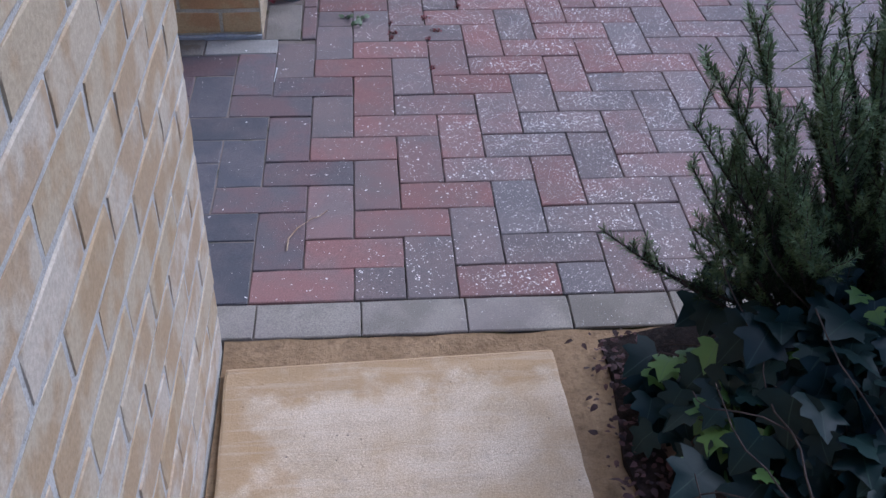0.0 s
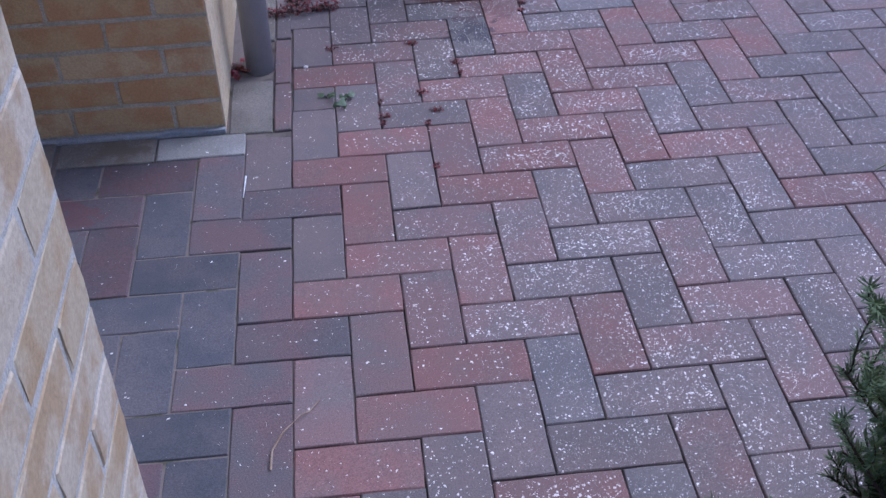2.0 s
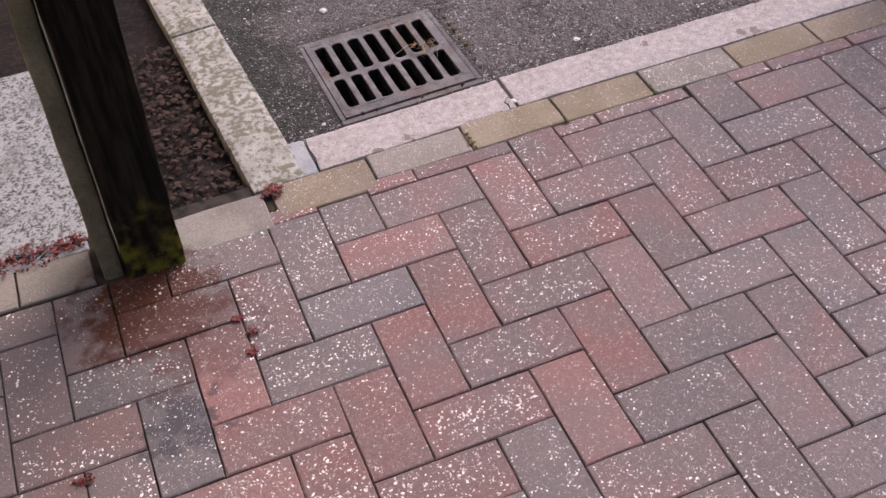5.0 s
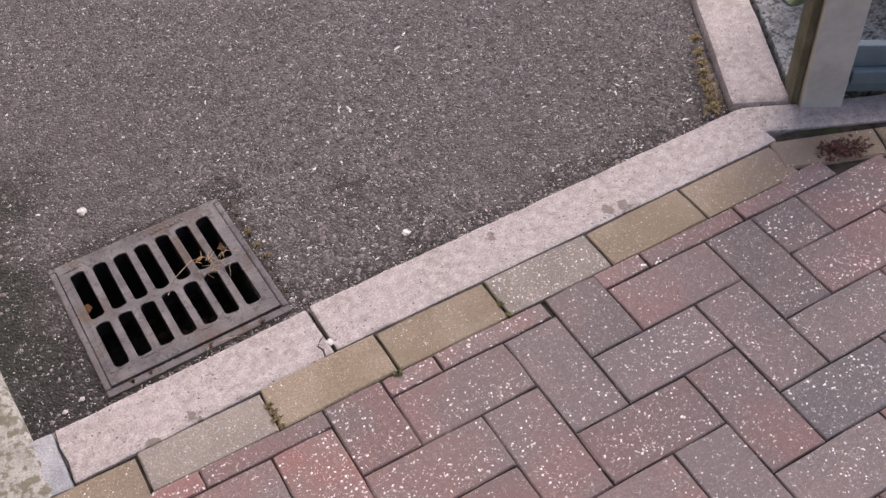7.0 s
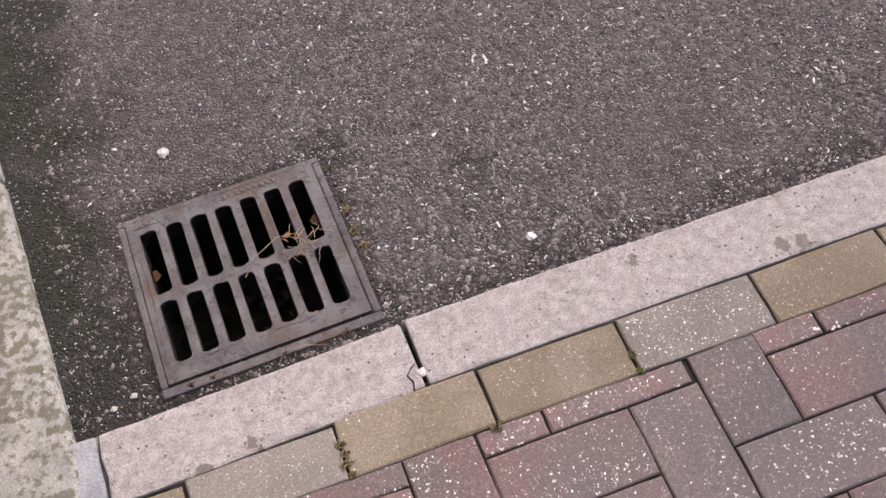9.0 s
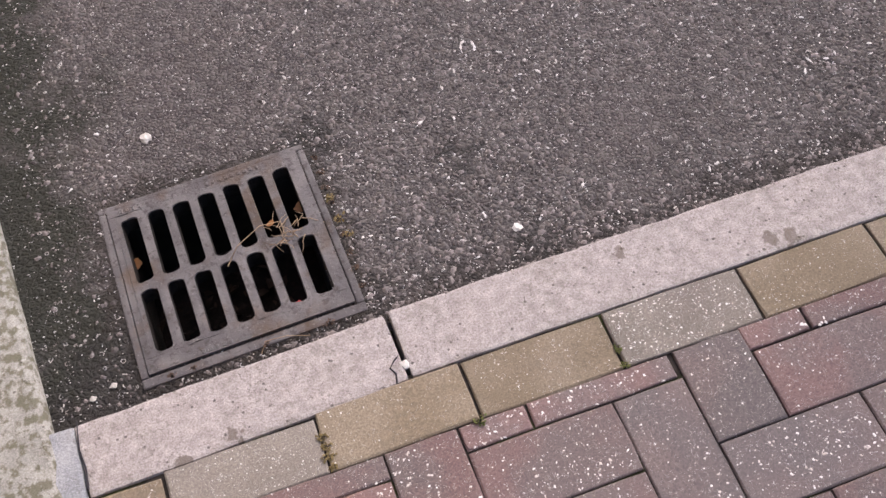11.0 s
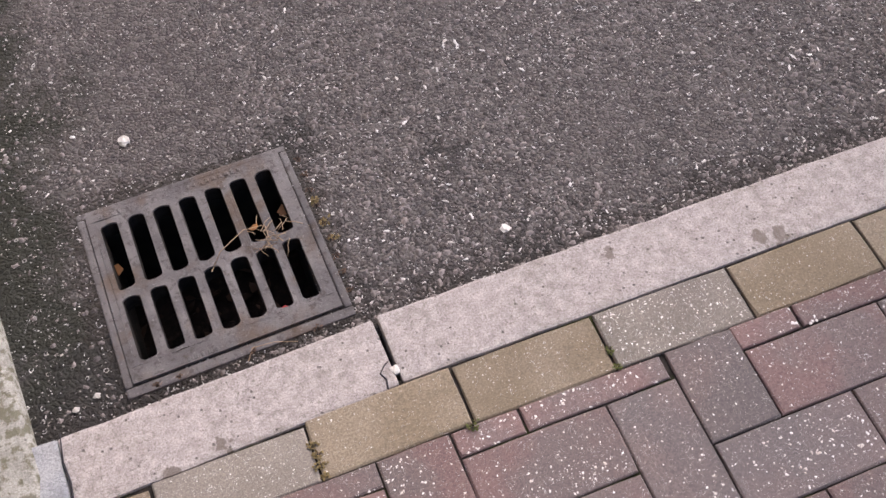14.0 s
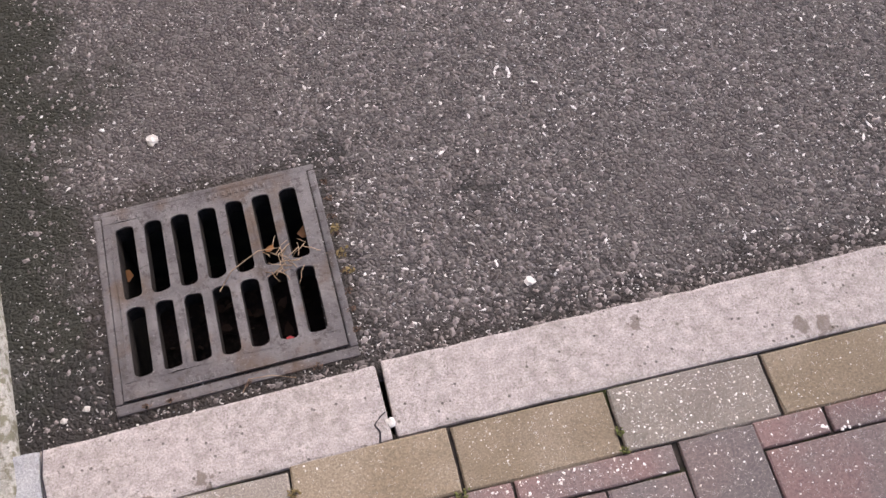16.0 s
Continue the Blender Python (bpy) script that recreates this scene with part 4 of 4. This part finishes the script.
litter("bark_mulch", MULCH, (0.61, 0.9, -0.75, -0.125), 900, 0.014, 2, "flakes of reddish bark mulch on the bed", "mulch", 0.004)
litter("dead_leaves", DEAD_LEAF, (0.635, 0.79, 2.03, 2.6), 700, 0.015, 4, "dead brown leaves and bark on dark soil", "leaves", -0.025)
litter("dead_leaves", DEAD_LEAF, (-0.03, 0.01, 1.6, 2.6), 70, 0.025, 5, "dead leaves in the gap by the wall", "leaves", -0.02)
litter("drain_leaves", DEAD_LEAF, (PIT_X0 + 0.02, PIT_X1 - 0.02, PIT_Y0 + 0.02, PIT_Y1 - 0.02), 70, 0.022, 6, "rotting brown leaves at the bottom of the drain", "leaves", -0.182, 50)
bm = bmesh.new()
box(bm, PIT_X0, PIT_X1, PIT_Y0, PIT_Y1, -0.42, -0.185)
tagged(part("drain_silt", bm, EARTH), "black silt filling the drain pit", "silt", "", "structure")

def scrap(name, x, y, z, size, material, label, category, seed):
    """A crumpled bit of leaf or paper."""
    rng = random.Random(seed)
    pile = Pile()
    pile.add(*leaf_blade(size, size * 0.6, 1, rng), pose(x, y, z, rng.uniform(-30, 30), rng.uniform(-30, 30), rng.uniform(0, 360)))
    return tagged(pile.link(name, material), label, category)


RED_SCRAP = plain_material("red plastic", (0.5, 0.05, 0.05), (0.6, 0.08, 0.07), 30, 0.35, 0.1)
RUST_LEAF = leaf_material("rust brown leaf", (0.22, 0.09, 0.03), (0.3, 0.14, 0.05), 0.7)
scrap("plastic_scrap", 1.255, 2.21, -0.035, 0.016, RED_SCRAP, "scrap of red plastic caught in a drain slot", "litter", 3)
scrap("dead_leaf", 1.062, 2.36, -0.04, 0.03, RUST_LEAF, "rust brown leaf stuck inside a drain slot", "leaf", 4)
scrap("dead_leaf", 1.295, 2.37, -0.04, 0.035, RUST_LEAF, "rust brown leaf stuck inside a drain slot", "leaf", 9)
scrap("dead_leaf", 1.262, 2.335, GZ + 0.006, 0.02, RUST_LEAF, "curled brown leaf lying on the drain grate", "leaf", 12)
for y0, x0, count in ((2.446, 1.185, 9), (2.446, 1.052, 4), (2.172, 1.11, 5)):
    bm = bmesh.new()
    brng = random.Random(int(x0 * 1000))
    for k in range(count):
        w = brng.uniform(0.004, 0.007)
        box(bm, x0 + k * 0.0098, x0 + k * 0.0098 + w, y0 - 0.0035, y0 + 0.0035, GZ - 0.001, GZ + 0.0012, SPIN, 0.0008)
    rel(part("cast_lettering", bm, IRON, None, "worn raised casting marks"), grate)
weed("grate_dirt", [(1.349, 2.18 + 0.03 * k, 0.006) for k in range(9)]  + [(1.07, 2.14, 0.006), (1.1, 2.141, 0.004), (1.2, 2.139, 0.005), (1.29, 2.14, 0.006)], 0.003, IRON_GRIT, "rusty dirt crumbs round the drain grate", 33, 22, 0.004)

# an upright dark brick at the edge of the planting bed
edge_brick = root("edging_brick", 0.74, -0.43, 0, "dark red brick standing at the bed edge", "brick")
boxed("brick_body", (0.0, 0.10, -0.07, 0.07, -0.05, 0.05), TERRACOTTA, edge_brick, Matrix.Translation((0.71, -0.47, 0)) @ pose(0, 0, 0, 0, 0, 14), 0.005)


def pebble(x, y, z, r, material, label, seed):
    bm = bmesh.new()
    bmesh.ops.create_icosphere(bm, subdivisions=2, radius=r)
    for v in bm.verts:
        v.co *= 1 + 0.55 * noise.noise(v.co / r * 1.5 + Vector((seed, 0, 0)))
        v.co.z *= 0.4
    bmesh.ops.translate(bm, vec=(x, y, z), verts=bm.verts[:])
    tagged(part("pebble", bm, material), label, "stone", "loose pebbles")


pebble(1.114, 2.567, ROAD_Z + 0.004, 0.009, PEBBLE, "white pebble pressed into the asphalt", 1)
pebble(1.59, 2.203, ROAD_Z + 0.003, 0.007, PEBBLE, "small white pebble on the asphalt", 2)
pebble(1.366, 2.045, -0.001, 0.007, PEBBLE, "pale chip of concrete in the kerb joint", 3)
pebble(0.96, 2.155, ROAD_Z + 0.002, 0.0045, PEBBLE, "small white pebble on the asphalt", 4)
pebble(0.99, 2.165, ROAD_Z + 0.002, 0.0045, PEBBLE, "small white pebble on the asphalt", 5)
pebble(0.135, 1.40, 0.001, 0.006, PEBBLE, "scrap of white petal on the paving", 6)
pebble(0.09, 1.985, 0.001, 0.005, PEBBLE, "white pebble on the edging", 7)


def strand(points, r, material, label, name="twig"):
    pile = Pile()
    pile.add(*tube([Vector(p) for p in points], r, r * 0.5, 5))
    return tagged(pile.link(name, material, None, "", True), label, "twig")


strand([(0.066, 0.16, 0.003), (0.068, 0.195, 0.007), (0.085, 0.23, 0.008), (0.112, 0.262, 0.007), (0.128, 0.272, 0.006), (0.145, 0.297, 0.004)], 0.0018, STRAW, "curved dry twig lying on the paving")
rng = random.Random(31)
for i in range(26):
    p = Vector((1.275 + rng.uniform(-0.025, 0.03), 2.315 + rng.uniform(-0.02, 0.03), GZ + 0.004))
    pts = spray(p, (rng.uniform(-1, 1), rng.uniform(-1, 0.6), rng.uniform(-0.05, 0.2)), rng.uniform(0.012, 0.045), rng, 0.0, 5, 0.5)
    strand(pts, 0.0008, STRAW, "wisp of dry grass caught on the grate", "straw")
strand([(1.18, 2.29, GZ + 0.002), (1.20, 2.315, GZ + 0.006), (1.24, 2.335, GZ + 0.01), (1.27, 2.335, GZ + 0.006)], 0.001, STRAW, "long dry grass stalk across the grate", "straw")
strand([(1.19, 2.135, -0.012), (1.20, 2.15, -0.008), (1.23, 2.15, -0.012), (1.26, 2.14, -0.014)], 0.0008, STRAW, "dry stalk in the gap by the kerb", "straw")


# ---- brickwork ----
def face_frame(origin, u, n):
    """A pose whose x runs along u and whose z looks along n."""
    u, n = Vector(u), Vector(n)
    w = n.cross(u)
    m = Matrix((u, w, n)).transposed().to_4x4()
    m.translation = origin
    return m


def courses(parent, start, u, n, length, rise, rows, first, pitch, material, proud, seed, near, offset=0.0, z0=0.0, gap=0.010):
    """Stretcher courses from start along u; bricks nearer than near are parts, the rest one joined part."""
    rng = random.Random(seed)
    kinds, rest = {}, Pile()
    for r in range(rows):
        z = z0 + r * rise
        edges = [0.0]
        x = first + (offset if r % 2 else 0.0)
        while x < length - 0.02:
            if x > 0.02:
                edges.append(x)
            x += pitch
        edges.append(length)
        for a, b in zip(edges, edges[1:]):
            w = b - a - gap
            if w < 0.02:
                continue
            key = (round(w, 2), rng.randrange(3))
            if key not in kinds:
                kinds[key] = block_mesh("brick", key[0], rise - gap, 0.03, material, 0.002, 0.0022, rng)
            c = Vector(start) + Vector(u) * (a + b) / 2 + Vector((0, 0, z + rise / 2)) + Vector(n) * (proud + rng.uniform(-0.0008, 0.001))
            m = face_frame(c, u, n) @ pose(0, 0, 0, rng.uniform(-0.2, 0.2), rng.uniform(-0.12, 0.12), rng.uniform(-0.4, 0.4))
            if a < near and z < 1.15:
                child("brick", kinds[key], m, parent)
            else:
                me = kinds[key]
                rest.add([tuple(v.co) for v in me.vertices], [tuple(p.vertices) for p in me.polygons], m)
    if rest.f:
        tagged(rest.link("brickwork", material, None, "cream brickwork further along"), kind="stuff").parent = parent


courses(wall_house, (-0.035, -0.115, 0), (0, -1, 0), (1, 0, 0), 3.0, 0.0665, 39, 0.215, 0.209, CREAM, 0.0, 1, 1.35, -0.1045, 0.010, 0.0075)
courses(wall_pier, (-0.042, 1.147, 0), (-1, 0, 0), (0, -1, 0), 0.468, 0.0685, 37, 0.111, 0.216, TAN, 0.0, 2, 1.0, 0.108, 0.006)


# ---- block paving ----
BLOCKS, LAID = {}, []
prng = random.Random(77)


def lay(x0, x1, y0, y1, material, parent=bed, gap=0.0016):
    w, h = round(x1 - x0 - gap, 3), round(y1 - y0 - gap, 3)
    if w < 0.012 or h < 0.012:
        return
    key = (w, h, material.name, prng.randrange(3))
    if key not in BLOCKS:
        BLOCKS[key] = block_mesh("paver", w, h, 0.05, material, 0.0021, 0.0011, prng, 3)
    m = pose((x0 + x1) / 2, (y0 + y1) / 2, prng.uniform(-0.0012, 0.0012), prng.uniform(-0.35, 0.35), prng.uniform(-0.35, 0.35), prng.uniform(-0.35, 0.35))
    LAID.append((m, w, h, material))
    return child("paver", BLOCKS[key], m, parent)


def left_edge(y):
    return -0.408 if y < 1.037 else (0.003 if y < 1.122 else (0.103 if y < 1.545 else 0.062))


def far_edge(x):
    if x < 0.64:
        return 1.885
    if 0.81 < x < 1.04:
        return 1.911
    if x < 1.398 or 1.698 < x < 1.795:
        return 1.9365
    return 1.899 if x < 2.25 else 1.945 - 0.5 * (x - 2.25)


# R red, N brown, G grey, C charcoal: the colour of the block that starts in a cell; a row for every 0.1 m away from the step
CHART = (
    "........G...C.................",
    ".....CR..GR..N................",
    "..C.C.NR..GG..G...............",
    "....C..NR..CG.................",
    "...C.N..NR..RN................",
    "..C..CN..NN..GN...............",
    "...CN.NR..RG..NG..............",
    "....C..GR..NG.GGG.............",
    ".C...N..RN..GG.GGR............",
    "..N..NG..GR..RGNGNG...........",
    "...N..GR..RR...R..GG..........",
    "....C..GR..RR..GNG.GG.........",
    ".C......GG..GR...N...G........",
    "......G..NRRRRR..RG...G.......",
    "........G..R.RRRR..G..........",
    "........NG.CR.RRN...G..G......",
    "........GN..RG..RN............",
    "..........C...CR.NRRRNN..G....",
    "..............GR.RRNRNGG..G...",
    "...............GN..NR..GR..G..",
    "..............................",
)


def block_colour(i, j, upright):
    row = CHART[j + 1]
    c = row[i + 6] if i + 6 < len(row) else "."
    pick = random.Random(i * 131 + j * 7919 + 5).choices("RNGC", (0.12, 0.58, 0.28, 0.02))[0]
    if c == "." and i < 5 and j > 13:
        pick = "G"
    c = pick if c == "." else c
    if i < -1:  # deep in the recess the shade is put into darker block colours
        return {"R": SHADE_BROWN, "N": SHADE_BROWN, "G": DEEP, "C": DEEP}[c]
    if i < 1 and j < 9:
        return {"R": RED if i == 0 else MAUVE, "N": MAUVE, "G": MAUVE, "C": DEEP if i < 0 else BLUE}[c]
    return {"R": RED if i < 13 else BROWN, "N": BROWN, "G": GREY, "C": BLUE}[c]


S = 0.1
rest_pavers = Pile()
for j in range(-1, 20):
    for i in range(-6, 34):
        d = (i - j) % 4
        if d == 0:
            x0, x1, y0, y1 = i * S, (i + 2) * S, j * S, (j + 1) * S
        elif d == 3:
            x0, x1, y0, y1 = i * S, (i + 1) * S, j * S, (j + 2) * S
        else:
            continue
        col = block_colour(i, j, d == 3)
        if x0 < -0.05:  # the courses in the recess are laid wider, up to its edging
            y0, y1 = (y + max(0.0, y - 0.6) * 0.06 for y in (y0, y1))
            y1 = 1.037 if 1.0 < y1 < 1.1 else y1
        yc = (max(y0, 0) + y1) / 2
        x0, y0 = max(x0, left_edge(yc)), max(y0, 0.0)
        y1 = min(y1, far_edge((x0 + x1) / 2), 1.037 if x1 < 0.01 and y0 < 1.0 else 9)
        if x1 - x0 < 0.016 or y1 - y0 < 0.016:
            continue
        if x0 < 2.75:
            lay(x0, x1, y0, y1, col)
        else:
            me = block_mesh("paver", x1 - x0 - 0.0035, y1 - y0 - 0.0035, 0.05, col, 0.0035, 0.0012, prng)
            rest_pavers.add([tuple(v.co) for v in me.vertices], [tuple(p.vertices) for p in me.polygons], pose((x0 + x1) / 2, (y0 + y1) / 2, 0))
far_blocks = rest_pavers.link("paver_field", GREY, bed)
tagged(far_blocks, "grey block paving further along", "", "", "stuff")

# edging courses
for k in range(-1, 17):
    a = 0.0165 + 0.196 * k
    lay(max(a, -0.12), a + 0.196, -0.1, -0.002, PALE)
lay(-0.192, 0.0, 1.04, 1.125, WHITISH)
lay(-0.405, -0.194, 1.04, 1.135, PALE)
for a, b in ((0.915, 1.145), (0.70, 0.913), (0.49, 0.698), (0.28, 0.488), (0.07, 0.278), (-0.1, 0.068)):
    lay(-0.505, -0.412, a, b, PALE)
lay(-0.04, 0.058, 1.125, 1.352, PALE)
for a, b in ((1.125, 1.33), (1.332, 1.545)):
    lay(0.060, 0.100, a, b, BROWN)
for a, b, c in ((0.037, 0.145, PALE), (0.147, 0.345, PALE), (0.347, 0.482, PALE)):
    lay(a, b, 1.89, 1.985, c)
lay(0.642, 0.815, 1.89, 1.996, PALE)
for a, b in ((1.548, 1.698), (1.70, 1.838), (1.84, 1.886)):
    lay(-0.004, 0.06, a, b, PALE)
lay(0.83, 1.028, 1.9115, 2.006, BUFF)
lay(1.03, 1.231, 1.9345, 2.0145, CHIPPY)
for a, b, c in ((1.232, 1.433, BUFF), (1.435, 1.635, BUFF), (1.637, 1.839, CHIPPY), (1.841, 2.040, BUFF), (2.042, 2.250, BUFF)):
    lay(a, b, 1.9355, 2.0225, c)
for a, b in ((1.40, 1.492), (1.494, 1.695), (1.797, 1.889), (1.891, 2.09), (2.092, 2.25)):
    lay(a, b, 1.9, 1.937, BROWN)
for k in range(4):
    m = Matrix.Translation((2.254, 2.034, 0)) @ pose(0, 0, 0, 0, 0, -21.5)
    me = block_mesh("paver", 0.197, 0.074, 0.05, BUFF, 0.0035, 0.0012, prng)
    child("paver", me, m @ pose(0.103 + 0.201 * k, -0.041, 0), bed)

# hairline crack across the kerb's broken end
CRACK = plain_material("crack shadow", (0.03, 0.026, 0.03), (0.05, 0.045, 0.05), 30, 0.95, 0.2)
for pts in ([(1.348, 2.022, 0.0), (1.351, 2.036, 0.0004), (1.346, 2.046, 0.0004), (1.354, 2.055, 0.0004), (1.362, 2.060, 0.0002)],
            [(0.937, 2.022, 0.0005), (0.939, 2.05, 0.001), (0.935, 2.08, 0.001), (0.938, 2.12, 0.0005)]):
    tagged(strand(pts, 0.0016, CRACK, "dark hairline crack in the kerb concrete", "crack"), "", "crack", "", "structure")

# litter in the drain and by the pipe
SCARLET = plain_material("red plastic", (0.5, 0.03, 0.03), (0.6, 0.06, 0.05), 30, 0.4, 0.1)
SLIVER = plain_material("white sliver", (0.7, 0.7, 0.68), (0.78, 0.78, 0.76), 30, 0.6, 0.1)
bm = bmesh.new()
box(bm, 1.262, 1.276, 2.215, 2.221, -0.105, -0.1, pose(0, 0, 0), 0.001)
box(bm, 1.266, 1.269, 2.21, 2.217, -0.19, -0.1)
tagged(part("plastic_scrap", bm, SCARLET), "bright red plastic scrap down in the drain", "litter")
bm = bmesh.new()
bmesh.ops.create_cone(bm, cap_ends=False, segments=24, radius1=0.014, radius2=0.012, depth=0.16, matrix=Matrix.Translation((1.187, 2.212, -0.18)))
bottle = part("bottle_neck", bm, IRON_IN)
bottle.modifiers.new("wall", "SOLIDIFY").thickness = 0.002
tagged(bottle, "dark open bottle neck standing in the drain", "bottle")
strand([(0.004, 0.955, 0.001), (0.003, 0.92, 0.002), (0.001, 0.88, 0.001)], 0.0022, SLIVER, "thin white sliver stuck in a paving joint", "sliver")
litter("red_leaves", RED_WEED, (-0.036, -0.012, 1.36, 1.46), 22, 0.02, 15, "dead red leaves behind the downpipe", "leaves", 0.0)


# ---- loose pale grit: far too many to count, so one mesh for the blocks and two for the asphalt ----
def shard(pile, rng, m, x, y, r, long=1.0, lift=0.35):
    """A flat angular splinter of stone with a raised middle."""
    n = rng.choice((4, 5, 5, 6))
    turn_by = rng.uniform(0, 6.28)
    ring = []
    for i in range(n):
        a = 6.283 * (i + rng.uniform(-0.25, 0.25)) / n
        q = r * rng.uniform(0.6, 1.2)
        u, v = q * math.cos(a) * long, q * math.sin(a)
        ring.append((x + u * math.cos(turn_by) - v * math.sin(turn_by), y + u * math.sin(turn_by) + v * math.cos(turn_by), -0.0004))
    pile.add([(x, y, r * lift)] + ring, [(0, 1 + i, 1 + (i + 1) % n) for i in range(n)], m)


def chip_material(name, a, b):
    k = Nodes(name)
    base = k.mix(k.island(), a, b)
    return k.done(k.mix(k.span(k.noise(300, 2), 0.3, 0.7, 0, 0.3), base, a), 0.7, None, 0, 0.001, 0.3)


CHIP = chip_material("pale stone chips", (0.58, 0.5, 0.43), (0.95, 0.92, 0.88))
ROAD_CHIP = chip_material("grey road chips", (0.42, 0.38, 0.34), (0.85, 0.82, 0.78))
STONE = chip_material("asphalt stones", (0.065, 0.056, 0.052), (0.33, 0.285, 0.265))
grng = random.Random(123)
grit = Pile()
FEW = {"shaded charcoal block": 0.25, "shaded brown block": 0.25, "pale grey block": 0.12, "buff block": 0.45, "pale chipped block": 1.3}
for m, w, h, material in LAID:
    x, y = m.translation.x, m.translation.y
    t = min(1.0, max(0.0, (x - 0.18 + 0.25 * noise.noise(Vector((x * 2, y * 2, 5)))) / 0.5))
    dense = (0.05 + 0.95 * t * t * (3 - 2 * t)) * FEW.get(material.name, 1.0) * grng.uniform(0.65, 1.25)
    dense *= 0.25 if math.hypot(x - 0.56, y - 1.83) < 0.13 else 1.0
    dense *= 1.0 - 0.35 * min(1.0, max(0.0, (x - 0.9) / 0.5))
    fine = {"buff block": 0.6, "pale grey block": 0.6, "pale chipped block": 0.85}.get(material.name, 1.0)
    for i in range(int(w * h * 25000 * dense / fine)):
        r = min(0.0033, 0.0015 * math.exp(grng.gauss(0, 0.45)))
        r *= fine * (0.9 if x > 1.1 else 1.0)
        shard(grit, grng, m, grng.uniform(-0.47, 0.47) * w, grng.uniform(-0.46, 0.46) * h, r, grng.uniform(1.0, 1.7), 0.2)
tagged(rel(new("stone_grit", mesh_of("stone_grit", grit.v, grit.f, CHIP)), bed), "pale stone grit showing in the worn block faces", "", "", "stuff")

flat = Matrix.Translation((0, 0, ROAD_Z))
pale, stones = Pile(), Pile()


def road_height(x, y):
    return 0.004 * noise.noise(Vector((x * 3, y * 3, 0)))


for i in range(5200):
    x, y = grng.uniform(0.92, 2.6), 2.15 + 1.5 * grng.random() ** 1.15
    if 1.018 < x < 1.347 and 2.144 < y < 2.468:
        continue
    if (x < 1.05 or math.hypot(x - 1.56, y - 2.36) < 0.035) and grng.random() < 0.75:
        continue
    r = min(0.003, 0.0012 * math.exp(grng.gauss(0, 0.42)))
    shard(pale, grng, Matrix.Translation((0, 0, ROAD_Z + road_height(x, y) + 0.0006)), x, y, r, grng.uniform(1.0, 3.2), 0.25)
for i in range(22000):
    x, y = grng.uniform(0.92, 2.5), 2.135 + 1.2 * grng.random() ** 1.2
    if 1.016 < x < 1.349 and 2.142 < y < 2.47:
        continue
    if (x < 1.02 or math.hypot(x - 1.56, y - 2.36) < 0.03) and grng.random() < 0.7:
        continue
    shard(stones, grng, Matrix.Translation((0, 0, ROAD_Z + road_height(x, y) + 0.0002)), x, y, min(0.0058, 0.0028 * math.exp(grng.gauss(0, 0.35))), grng.uniform(1.0, 1.6), 0.5)
tagged(rel(new("road_grit", mesh_of("road_grit", pale.v, pale.f, ROAD_CHIP)), road), "pale splinters of grit in the asphalt", "", "", "stuff")
tagged(rel(new("road_stones", mesh_of("road_stones", stones.v, stones.f, STONE)), road), "dark rounded stones bedded in the asphalt", "", "", "stuff")
